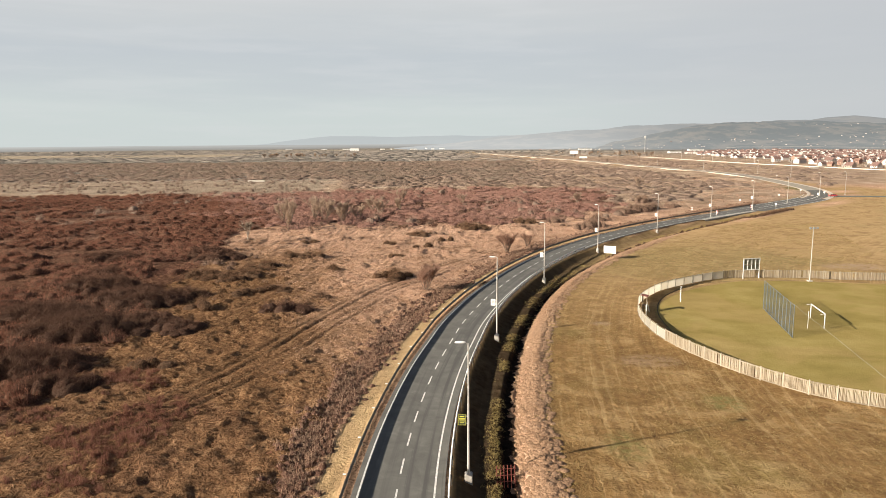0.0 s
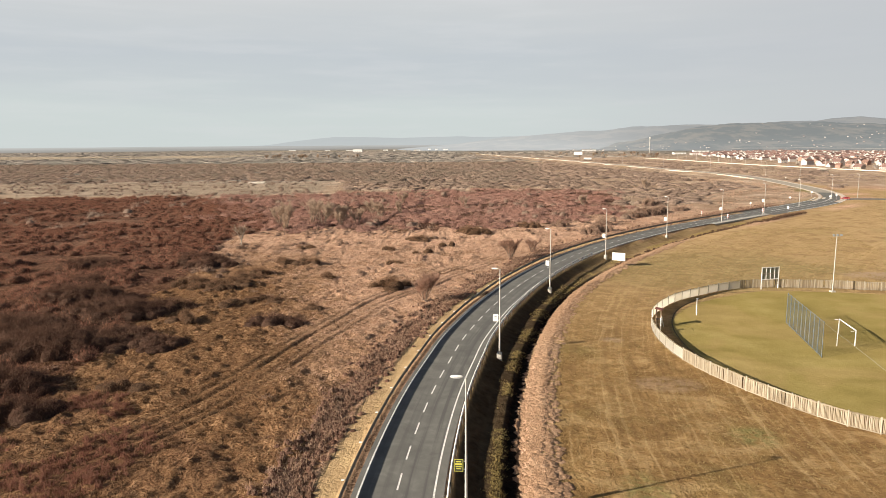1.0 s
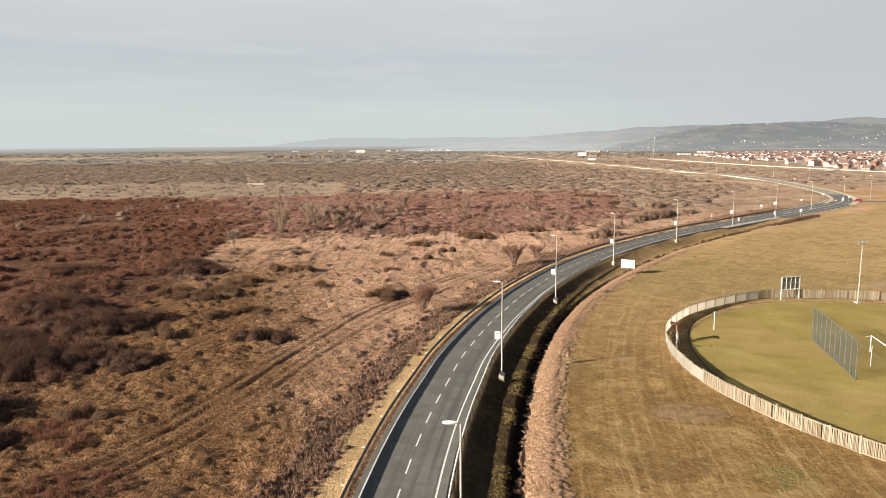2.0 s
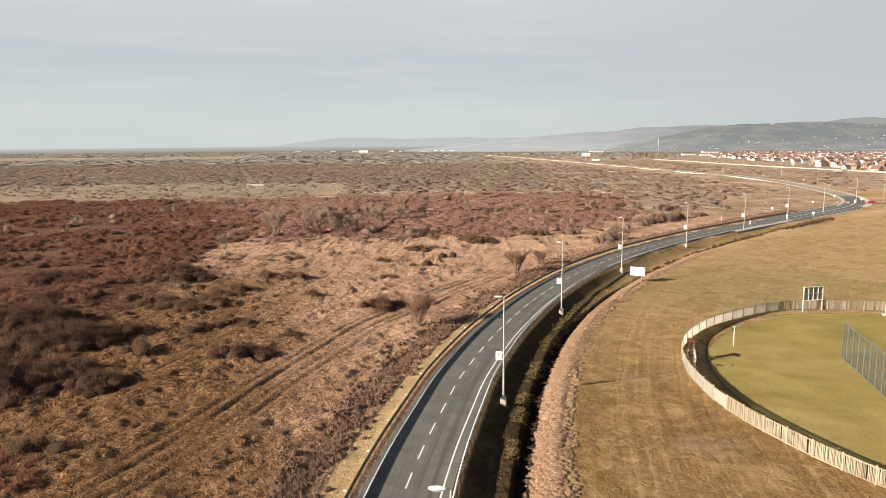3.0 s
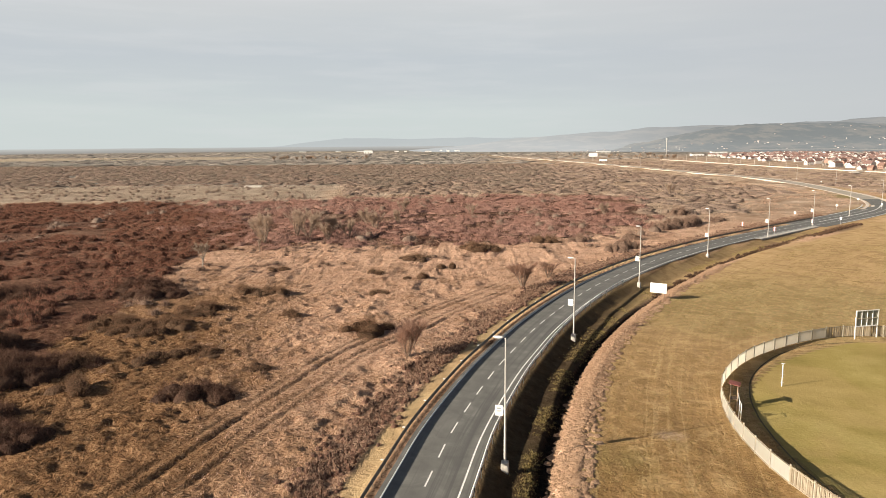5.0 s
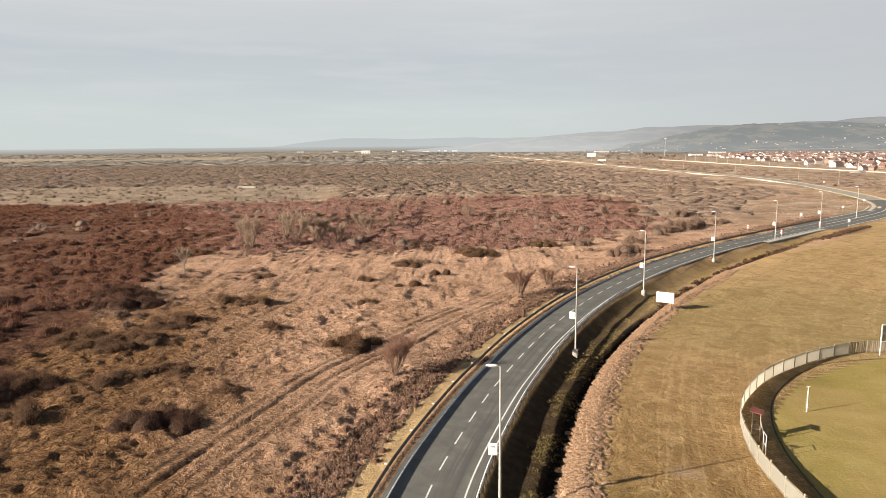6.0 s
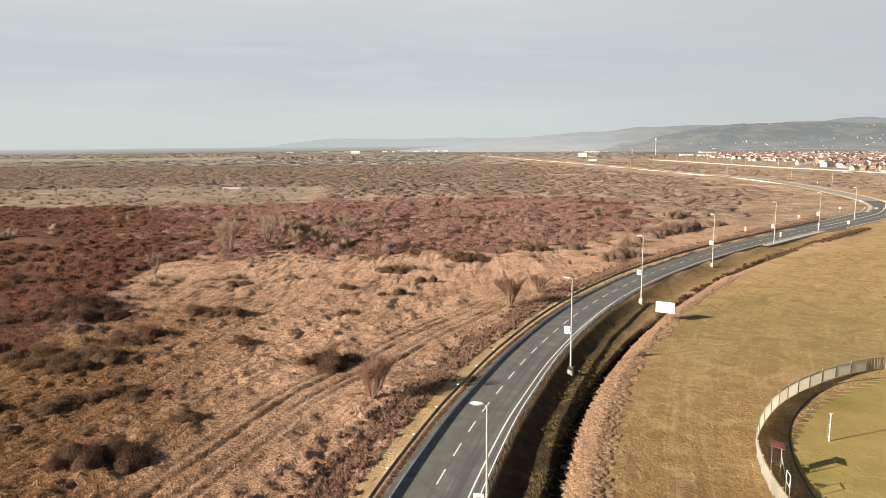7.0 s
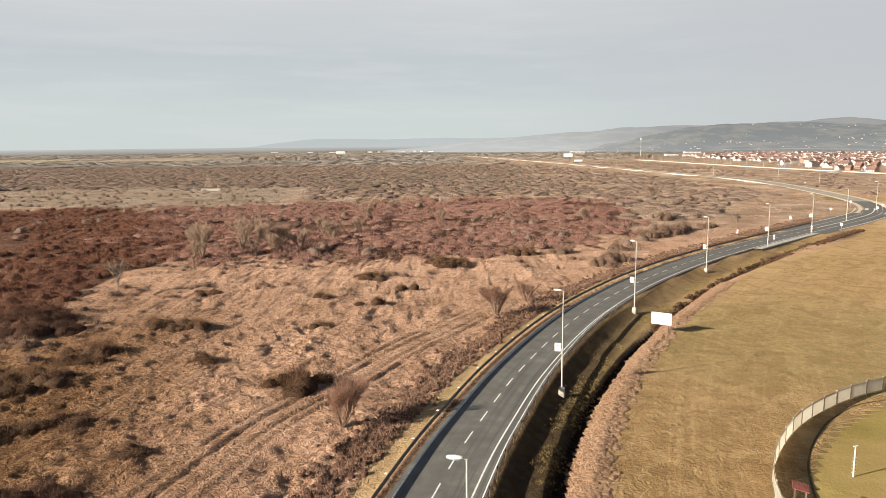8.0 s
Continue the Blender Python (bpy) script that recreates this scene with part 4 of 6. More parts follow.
def tree(x, y, height, spread, stems, bark, twig, label, seed, width=0.07, twig_count=2200):
    """A bare winter tree: tapered stems that fork into limbs, under a crown of fine twigs."""
    rng = random.Random(seed)
    z = float(terrain(np.array([x]), np.array([y]))[0])
    top = thing("tree", pose(x, y, z - 0.1), label, "tree", "bare trees")
    bm, ends = B(), []

    def limb(a, way, length, r, depth):
        b = a + way * length
        rod(bm, a, b, r, r * 0.62, 6)
        ends.append((a, b))
        if depth == 0:
            return
        for _ in range(rng.choice((2, 3))):
            turn = Vector((rng.uniform(-1, 1), rng.uniform(-1, 1), rng.uniform(0.1, 0.7))).normalized()
            limb(a + way * length * rng.uniform(0.6, 1.0), (way * 0.75 + turn * 0.55).normalized(), length * rng.uniform(0.55, 0.8), r * 0.55, depth - 1)

    for k in range(stems):
        a = rng.uniform(0, 6.28)
        lean = 0.08 if stems == 1 else 0.18 + 0.62 * spread / height * rng.uniform(0.3, 1.0)
        limb(Vector((math.cos(a), math.sin(a), 0)) * (0 if stems == 1 else 0.22), Vector((math.cos(a) * lean, math.sin(a) * lean, 1)).normalized(),
             height * rng.uniform(0.34, 0.44), height * 0.014 + 0.02, 3 if stems < 4 else 2)
    part("trunk", bm, bark, top)
    g = np.random.RandomState(seed)
    e = np.array([(*a, *b) for a, b in ends])
    pick = g.randint(0, len(e), twig_count)
    f = g.rand(twig_count, 1)
    p = e[pick, :3] * (1 - f) + e[pick, 3:] * f
    ok = p[:, 2] > height * (0.18 if stems < 4 else 0.03)
    p = p[ok]
    n = len(p)
    out = np.column_stack([p[:, :2] / max(spread, 0.1), np.full(n, 0.9)]) + 0.5 * g.randn(n, 3)
    out /= np.linalg.norm(out, axis=1)[:, None]
    tip = p + out * (height * (0.07 + 0.11 * g.rand(n)))[:, None]
    side = g.randn(n, 3)
    side /= np.linalg.norm(side, axis=1)[:, None]
    side *= width * 0.5 * (0.6 + 0.8 * g.rand(n, 1))
    v = np.stack([p - side, p + side, tip], 1).reshape(-1, 3)
    crown = quick_mesh("crown", v, np.arange(3 * n).reshape(-1, 3), twig)
    crown.parent = top
    return top


WILLOW_BARK = plain("willow_bark", (0.30, 0.225, 0.17), 0.95, 0.1, vary=0.4, scale=3)
PALE_TWIG = twigs("pale_willow_twigs", (0.28, 0.20, 0.147), (0.47, 0.35, 0.26), (0.60, 0.48, 0.37))
tree(-3.7, 147.3, 7.2, 4.6, 9, WILLOW_BARK, RED_LIGHT := twigs("russet_twigs", (0.18, 0.10, 0.072), (0.38, 0.23, 0.165), (0.54, 0.37, 0.28)), "leafless many-stemmed willow sapling with russet twigs", 1, 0.045, 9000)
tree(18.6, 198.7, 7.6, 3.4, 8, WILLOW_BARK, RED_LIGHT, "slender leafless willow sapling with russet twigs", 2, 0.055, 4500)
tree(25.8, 209.1, 5.2, 2.6, 7, WILLOW_BARK, RED_LIGHT, "small leafless sapling beside the bramble hedge", 3, 0.055, 2800)
tree(-64.6, 222, 9.0, 3.0, 2, PALE_BARK, twigs("pale_twigs", (0.20, 0.15, 0.11), (0.34, 0.27, 0.20), (0.52, 0.43, 0.34)), "pale-barked leafless birch above the thicket", 4, 0.07, 900)
tree(-58.2, 253.1, 8.5, 4.4, 1, WILLOW_BARK, PALE_TWIG, "leafless round-headed tree on the rough field", 5, 0.10, 2600)
tree(-46.1, 253.6, 3.2, 1.6, 1, BARK, GREY_TWIG, "small leafless tree on the rough field", 6, 0.08, 700)
for k, (x, y, h, r) in enumerate([(-61.1, 268.6, 11, 5), (-48.7, 278.6, 10, 5), (-55.2, 288.7, 11, 5), (-41.2, 274.1, 7, 4), (-66.7, 280.8, 9, 4.5), (-33.5, 316.8, 8, 4), (-43.7, 294.3, 8, 4.5), (-36.1, 285.3, 7, 4),
                                  (-28, 302.1, 8, 4.5), (-52.4, 306.7, 8, 4), (-20.8, 320.2, 7, 4), (68.2, 350.8, 6, 4), (8.6, 351, 6, 4), (-23.7, 368.5, 7, 4), (130.6, 464.4, 8.5, 4)]):
    tree(x, y, h * 1.15, r * 1.3, 6, WILLOW_BARK, PALE_TWIG, "leafless pale grey-brown willow among the shrubs", 20 + k, 0.07, 3600)


def far_trees():
    rng = random.Random(8)
    first = tree(-330, 1530, 8, 3, 5, PALE_BARK, PALE_TWIG, "distant leafless poplar on the plain", 60, 0.14, 2600)
    for k in range(46):
        x, y = (rng.uniform(-400, -190), rng.uniform(1470, 1570)) if k < 24 else (rng.uniform(250, 440), rng.uniform(1300, 1700))
        m = pose(x, y, -0.2, 0, 0, rng.uniform(0, 360)) @ Matrix.Scale(rng.uniform(0.9, 1.6), 4)
        copy_thing(first, m)


far_trees()


# ---- guardrails ----
RAIL = plain("dulled_rail", (0.15, 0.128, 0.10), 0.6, 0.3, vary=0.25)


def guardrail(first, last, off, label, steel, post_steel, capped=False):
    """A steel beam with three waves on posts along the road."""
    line = ROAD_LINE[first:last]
    top = thing("guardrail", pose(0, 0, 0), label, "guardrail")
    r = rights(line)
    side = 1 if off > 0 else -1
    face = line + r * off
    # the wave of each beam, out from the posts and up
    wave = [(0.00, -0.25), (0.06, -0.20), (0.08, -0.16), (0.02, -0.10), (0.02, -0.06), (0.08, -0.02), (0.08, 0.02), (0.02, 0.06), (0.02, 0.10), (0.08, 0.16), (0.06, 0.20), (0.00, 0.25)]
    n = len(face)
    for level in (0.81,):
        ring = [np.column_stack([face - r * side * o, np.full(n, level + u)]) for o, u in wave]
        ring += [np.column_stack([face + r * side * 0.05, np.full(n, level + u)]) for u in (0.25, 0.0, -0.25)]
        k = len(ring)
        v = np.stack(ring, 1).reshape(-1, 3)
        i, j = np.meshgrid(np.arange(n - 1), np.arange(k), indexing="ij")
        q = np.stack([i * k + j, i * k + (j + 1) % k, (i + 1) * k + (j + 1) % k, (i + 1) * k + j], -1).reshape(-1, 4)
        beam = quick_mesh("beam", v, q, steel)
        beam.parent = top
    bm = B()
    box(bm, (0.10, 0.06, 1.3), (0, 0, 0.27))
    box(bm, (0.10, 0.05, 0.24), (-0.02 * side, 0, 0.80))
    post = part("post", bm, post_steel, top)
    for k, i in enumerate(range(2, n - 1, 4)):
        ob = post if k == 0 else new("post", post.data)
        ob.parent = top
        c = face[i] + r[i] * side * 0.10
        t = face[i + 1] - face[i]
        ob.matrix_basis = pose(c[0], c[1], 0, 0, 0, math.degrees(math.atan2(-t[0], t[1])))
        if capped and k % 2 == 0:
            if k == 0:
                cap = part("cap", box(B(), (0.30, 0.22, 0.08), (0.28 * side, 0, 0.86), bevel=0.01), WHITE, top, "small white cap")
                hat = cap
            else:
                hat = new("cap", cap.data)
                hat.parent = top
            hat.matrix_basis = ob.matrix_basis
    return top


# posts behind the ditch rail: shade put into a dark steel colour
SHADED_POST = plain("shaded_post_steel", (0.11, 0.10, 0.085), 0.7, 0.3, vary=0.3)
guardrail(60, 470, -4.7, "long galvanised steel guardrail on the outer side of the curve", RAIL, RAIL, True)
guardrail(60, 300, 4.85, "bright galvanised steel guardrail above the ditch", WHITE, SHADED_POST)


# ---- street lamps ----
def on_ground(x, y):
    return float(terrain(np.array([x]), np.array([y]))[0])


def street_lamp(tall=13.2, sign="white"):
    """Base, tapered pole, bracket and flat luminaire; the luminaire reaches to -x, over the road."""
    top = thing("street_lamp", pose(0, 0, 0), "tall pale steel street lamp with a flat luminaire", "street lamp", "lamps along the road")
    part("base", box(B(), (0.75, 0.75, 1.75), (0, 0, -0.6), bevel=0.05), CONCRETE, top, "square concrete footing")
    bm = B()
    rod(bm, (0, 0, 0.2), (0, 0, tall * 0.5), 0.135, 0.105, 12)
    rod(bm, (0, 0, tall * 0.5), (0, 0, tall), 0.095, 0.07, 12)
    box(bm, (0.42, 0.42, 0.03), (0, 0, 0.265))
    part("pole", bm, POLE, top)
    bm = B()
    rod(bm, (0, 0, tall - 0.05), (-0.35, 0, tall + 0.06), 0.04, 0.035, 8)
    part("bracket", bm, POLE, top)
    bm = B()
    rings = [(-0.25, 0.10, 0.05), (-0.35, 0.17, 0.09), (-0.75, 0.24, 0.12), (-1.15, 0.20, 0.09), (-1.28, 0.10, 0.04)]
    made = []
    for x, wide, high in rings:
        made.append([bm.verts.new((x, wide * math.cos(t), tall + 0.08 + high * math.sin(t))) for t in [k * math.pi / 5 for k in range(10)]])
    for a, b in zip(made, made[1:]):
        for k in range(10):
            bm.faces.new((a[k], a[(k + 1) % 10], b[(k + 1) % 10], b[k]))
    bm.faces.new(made[0])
    bm.faces.new(list(reversed(made[-1])))
    bmesh.ops.recalc_face_normals(bm, faces=bm.faces)
    head = part("luminaire", bm, WHITE, top, "flat white luminaire")
    part("lens", box(B(), (0.6, 0.32, 0.03), (-0.78, 0, tall - 0.035), bevel=0.01), LENS, head, "grey glass lens")
    if sign:
        face = SIGN_WHITE if sign == "white" else SIGN_DARK
        mark = SIGN_GREY if sign == "white" else SIGN_YELLOW
        plate = part("sign_plate", box(B(), (0.80, 0.04, 1.12), (-0.62, -0.09, 5.75), bevel=0.015), face, top,
                     "white rectangular sign plate" if sign == "white" else "dark sign plate with yellow border")
        bm = B()
        for z in (5.4, 6.1):
            box(bm, (0.5, 0.05, 0.06), (-0.2, -0.05, z))
        part("clamp", bm, GALVANISED, top)
        bm = B()
        bars = [(-0.62, 5.98, 0.40, 0.16), (-0.62, 5.76, 0.52, 0.05), (-0.62, 5.64, 0.34, 0.04)] if sign == "white" else \
            [(-0.62, 6.26, 0.74, 0.04), (-0.62, 5.24, 0.74, 0.04), (-0.98, 5.75, 0.04, 1.06), (-0.26, 5.75, 0.04, 1.06),
             (-0.62, 6.08, 0.44, 0.10), (-0.62, 5.86, 0.56, 0.16), (-0.62, 5.64, 0.50, 0.08), (-0.62, 5.46, 0.40, 0.08)]
        for x, z, wide, high in bars:
            box(bm, (wide, 0.006, high), (x, -0.116, z))
        part("print", bm, mark, plate)
    return top


LENS = plain("lamp_lens", (0.45, 0.46, 0.46), 0.25, 0.5, vary=0.1)
SIGN_WHITE = plain("sign_white", (0.82, 0.81, 0.77), 0.45, 0.4, vary=0.08)
SIGN_GREY = plain("sign_grey", (0.30, 0.31, 0.31), 0.5, 0.3, vary=0.1)
SIGN_DARK = plain("sign_dark", (0.035, 0.045, 0.035), 0.45, 0.4, vary=0.1)
SIGN_YELLOW = plain("sign_yellow", (0.62, 0.58, 0.10), 0.45, 0.4, vary=0.1)


def stand_at(x, y, lift=0.0):
    """The pose of a thing beside the road whose +x points away from it."""
    i = int(np.argmin(((ROAD_LINE - (x, y)) ** 2).sum(1)))
    r = ROAD_RIGHT[i]
    return pose(x, y, max(on_ground(x, y), -0.35) + lift, 0, 0, math.degrees(math.atan2(r[1], r[0])))


def lamps():
    a = street_lamp(13.3, "dark")
    a.matrix_basis = stand_at(3.1, 62.5)
    tagged(a, "tall pale street lamp carrying a dark yellow-bordered sign")
    b = street_lamp(13.3, "white")
    b.matrix_basis = stand_at(9.3, 110.6)
    tagged(b, "tall pale street lamp carrying a white sign plate")
    for x, y in ((23.8, 158), (45.9, 201.8), (76, 242.9), (108.2, 277.4), (140.1, 311.4)):
        copy_thing(b, stand_at(x, y))
    c = street_lamp(13.0, "")
    c.matrix_basis = stand_at(171.6, 343.6)
    for x, y in ((209.8, 384.8), (228, 391.7), (251.7, 370.2), (280.9, 560.9), (281.8, 622.8), (273.7, 733), (260.6, 850), (243.6, 980.3)):
        copy_thing(c, stand_at(x, y))
    # one more behind the camera's start
    copy_thing(b, stand_at(2.9, 22.4))


lamps()


# ---- small road signs ----
def road_sign(round_plate, two=False):
    top = thing("road_sign", pose(0, 0, 0), "small white traffic sign on a grey post", "road sign", "traffic signs along the road")
    bm = B()
    rod(bm, (0, 0, -0.2), (0, 0, 2.9), 0.035, 0.035, 8)
    part("post", bm, GALVANISED, top)
    for z in ((2.6, 1.85) if two else (2.5,)):
        bm = B()
        if round_plate:
            bmesh.ops.create_cone(bm, cap_ends=True, segments=20, radius1=0.36, radius2=0.36, depth=0.03, matrix=pose(0, -0.06, z, 90))
        else:
            box(bm, (0.75, 0.03, 0.9), (0, -0.06, z), bevel=0.01)
        plate = part("plate", bm, SIGN_WHITE, top)
        if round_plate:
            bm = B()
            a = [bm.verts.new((0.36 * math.cos(t), -0.079, z + 0.36 * math.sin(t))) for t in [k * math.pi / 10 for k in range(20)]]
            b = [bm.verts.new((0.27 * math.cos(t), -0.079, z + 0.27 * math.sin(t))) for t in [k * math.pi / 10 for k in range(20)]]
            for k in range(20):
                bm.faces.new((a[k], a[(k + 1) % 20], b[(k + 1) % 20], b[k]))
            part("rim", bm, SIGN_RED, plate, "red rim")
    return top


SIGN_RED = plain("sign_red", (0.45, 0.03, 0.03), 0.5, 0.3, vary=0.1)


def signs():
    a = road_sign(True, True)
    a.matrix_basis = stand_at(112.7, 282.8)
    for x, y in ((108.2, 298.9), (136.8, 305.4)):
        copy_thing(a, stand_at(x, y))
    b = road_sign(False)
    b.matrix_basis = stand_at(150.3, 310.8)
    for x, y in ((143.0, 332.0), (179.7, 369.1), (207.1, 400.3), (201.4, 370.8), (210.3, 381.0), (262.0, 545.0)):
        copy_thing(b, stand_at(x, y))


signs()


# ---- sports ground ----
def slat_build(n):
    r = n.add("ShaderNodeObjectInfo").outputs["Random"]
    isle = n.add("ShaderNodeNewGeometry").outputs["Random Per Island"]
    mixed = n.math("FRACT", n.math("ADD", r, isle))
    v = n.mapped((1, 1, 0.2))
    grain = n.noise(9, 4, v)
    col = n.ramp(mixed, (0.0, (0.17, 0.135, 0.092)), (0.45, (0.275, 0.226, 0.160)), (1.0, (0.37, 0.318, 0.238)))
    return n.mix(n.math("MULTIPLY", n.step(grain, 0.45, 0.75), 0.45), col, (0.26, 0.20, 0.14)), (grain, 0.004)


SLAT = material("weathered_slats", slat_build, 0.85, 0.15)


def sheet_build(n):
    r = n.add("ShaderNodeObjectInfo").outputs["Random"]
    v = n.mapped((1.0, 1.0, 0.25))
    stain = n.noise(1.6, 5, v, 0.65)
    col = n.ramp(r, (0.0, (0.78, 0.74, 0.65)), (0.5, (0.86, 0.83, 0.75)), (1.0, (0.91, 0.885, 0.81)))
    return n.mix(n.math("MULTIPLY", n.step(stain, 0.5, 0.72), 0.25), col, (0.62, 0.56, 0.45)), (n.noise(5.0, 3, v), 0.01)


SHEET = material("weathered_screen_sheet", sheet_build, 0.8, 0.15, thin=0.82)
FENCE_POST = plain("fence_post_paint", (0.42, 0.37, 0.285), 0.8, 0.2, vary=0.25)


def picket_fence():
    """Posts, two rails for each panel, and upright slats."""
    line = FENCE_LINE
    top = thing("fence", pose(0, 0, 0), "long curved fence of weathered pale upright wooden slats", "fence")
    rng = random.Random(5)
    ground_z = terrain(line[:, 0], line[:, 1])
    post = part("post", box(B(), (0.15, 0.13, 2.4), (0, 0, 0.78), bevel=0.012), FENCE_POST, top, "pale cream-grey post")
    slat = None
    rest_v, rest_f = [], []
    step = 13
    for k, i in enumerate(range(0, len(line) - step, step)):
        a, b = line[i], line[i + step]
        za, zb = float(ground_z[i]), float(ground_z[i + step])
        d = b - a
        yaw = math.degrees(math.atan2(d[1], d[0]))
        ob = post if k == 0 else new("post", post.data)
        ob.parent = top
        ob.matrix_basis = pose(a[0], a[1], za, 0, 0, yaw)
        for z in (0.14, 1.76):
            rail = part("rail", box(B(), (math.hypot(*d) - 0.16, 0.05, 0.10)), SLAT, top)
            rail.matrix_basis = pose((a[0] + b[0]) / 2, (a[1] + b[1]) / 2, (za + zb) / 2, 0, 0, yaw) @ Matrix.Translation((0, 0.05, z))
        near = a[0] < 47 and 84 < a[1] < 124
        if a[0] < 62 and a[1] > 106:
            panel = part("sheet", box(B(), (math.hypot(*d) - 0.17, 0.012, 1.66), bevel=0.004), SHEET, top, "pale weathered screening sheet")
            panel.matrix_basis = pose((a[0] + b[0]) / 2, (a[1] + b[1]) / 2, (za + zb) / 2, 0, 0, yaw) @ Matrix.Translation((0, 0.0, 0.97 + rng.uniform(-0.03, 0.03)))
            continue
        for j in range(24):
            if rng.random() < 0.02:
                continue
            f = (j + 0.5) / 24
            c = a + d * f
            m = pose(c[0], c[1], za + (zb - za) * f + rng.uniform(0.0, 0.04), rng.uniform(-1, 1), rng.uniform(-1.2, 1.2), yaw)
            if near:
                if slat is None:
                    slat = part("slat", box(B(), (0.098, 0.025, 1.78), (0, 0.012, 0.95)), SLAT, top)
                    ob = slat
                else:
                    ob = new("slat", slat.data)
                    ob.parent = top
                ob.matrix_basis = m
            else:
                base = len(rest_v)
                rest_v += [tuple(m @ Vector((x, y, z))) for z in (0.06, 1.84) for x, y in ((-0.049, 0), (0.049, 0), (0.049, 0.025), (-0.049, 0.025))]
                rest_f += [[base + q for q in face] for face in ((0, 1, 5, 4), (1, 2, 6, 5), (2, 3, 7, 6), (3, 0, 4, 7), (4, 5, 6, 7))]
    tagged(mesh_object("slats", rest_v, rest_f, SLAT, top), "weathered pale slats", kind="stuff")
    return top


picket_fence()

TRACK_LINE = spline([(66.8, 74.9), (50.2, 84.8), (43.1, 93), (39.8, 101.2), (38.6, 109.4), (39.2, 118.6), (40.6, 125.8), (42.4, 131.2), (44.7, 136), (48.7, 141.7), (54.2, 147.5), (61.8, 151.9), (76.1, 152.9), (104.9, 148.3)], 0.5)
KERB = plain("dark_kerb", (0.13, 0.10, 0.055), 0.95, 0.1, vary=0.4)
GOAL_LINE = spline([(68.3, 130.2), (66.1, 119.8), (64.7, 112.8), (57.6, 78.4)], 0.5)


def laid_strip(name, line, wide, mat, lift):
    """A strip that follows the ground."""
    r = rights(line)
    a, b = line - r * wide / 2, line + r * wide / 2
    v = np.vstack([np.column_stack([q, terrain(q[:, 0], q[:, 1]) + lift]) for q in (a, b)])
    i, n = np.arange(len(line) - 1), len(line)
    return quick_mesh(name, v, np.column_stack([i, i + n, i + n + 1, i + 1]), mat)


tagged(laid_strip("track_kerb", TRACK_LINE, 0.2, KERB, 0.025), "thin dark edging round the old running track", "edging", kind="structure")
FADED = plain("faded_chalk", (0.46, 0.41, 0.25), 0.95, 0.05, vary=0.4, scale=0.8)
tagged(laid_strip("pitch_line", GOAL_LINE, 0.14, FADED, 0.03), "faded chalk goal line on the grass", "pitch line", kind="structure")


def frame_goal():
    top = thing("football_goal", pose(65.4, 116.3, on_ground(65.4, 116.3), 0, 0, math.degrees(math.atan2(6.7, 1.3))), "white football goal frame without a net", "goal")
    for x in (-3.6, 3.6):
        bm = B()
        box(bm, (0.13, 0.13, 2.6), (x, 0, 1.2), bevel=0.02)
        part("post", bm, WHITE, top)
    part("crossbar", box(B(), (7.33, 0.13, 0.13), (0, 0, 2.50), bevel=0.02), WHITE, top)
    for x in (-3.6, 3.6):
        bm = B()
        rod(bm, (x, 0, 2.45), (x, 0.75, 2.35), 0.03)
        part("stay", bm, WHITE, top)
    return top


frame_goal()


def ball_stop():
    """Tall blue posts with a wire net between them."""
    a, b = Vector((60.85, 126.8, 0)), Vector((56.7, 107.4, 0))
    d = b - a
    length = d.length
    top = thing("ball_stop_net", pose(a.x, a.y, on_ground(60.6, 119.8), 0, 0, math.degrees(math.atan2(d.y, d.x))), "tall blue steel ball-stop fence with wire mesh", "net fence")
    n, high = 9, 5.5
    post = None
    for k in range(n + 1):
        if post is None:
            bm = B()
            rod(bm, (0, 0, -0.3), (0, 0, high), 0.065, 0.065, 8)
            post = part("post", bm, BLUE, top, "blue steel post")
            ob = post
        else:
            ob = new("post", post.data)
            ob.parent = top
        ob.matrix_basis = pose(length * k / n, 0, 0)
    for z in (0.15, high - 0.1):
        bm = B()
        rod(bm, (0, 0, z), (length, 0, z), 0.05, 0.05, 6)
        part("rail", bm, BLUE, top)
    bm = B()
    for k in range(1, int(length / 0.28)):
        box(bm, (0.026, 0.02, high - 0.2), (k * 0.28, 0, high / 2))
    for k in range(1, int(high / 0.4)):
        box(bm, (length, 0.02, 0.026), (length / 2, 0, k * 0.4))
    part("mesh", bm, MESH_BLUE, top, "blue-green wire mesh")
    pole = thing("net_pole", pose(62, 112.9, on_ground(62, 112.9)), "pale free-standing pole beside the goal", "pole")
    bm = B()
    rod(bm, (0, 0, -0.2), (0, 0, 2.9), 0.06, 0.05, 8)
    part("shaft", bm, WHITE, pole)
    bm = B()
    bmesh.ops.create_uvsphere(bm, u_segments=10, v_segments=6, radius=0.07, matrix=pose(0, 0, 2.92))
    part("cap", bm, WHITE, pole)


BLUE = plain("blue_paint", (0.13, 0.150, 0.155), 0.55, 0.3, vary=0.3)
MESH_BLUE = plain("mesh_wire", (0.085, 0.108, 0.112), 0.6, 0.25, vary=0.3)
ball_stop()


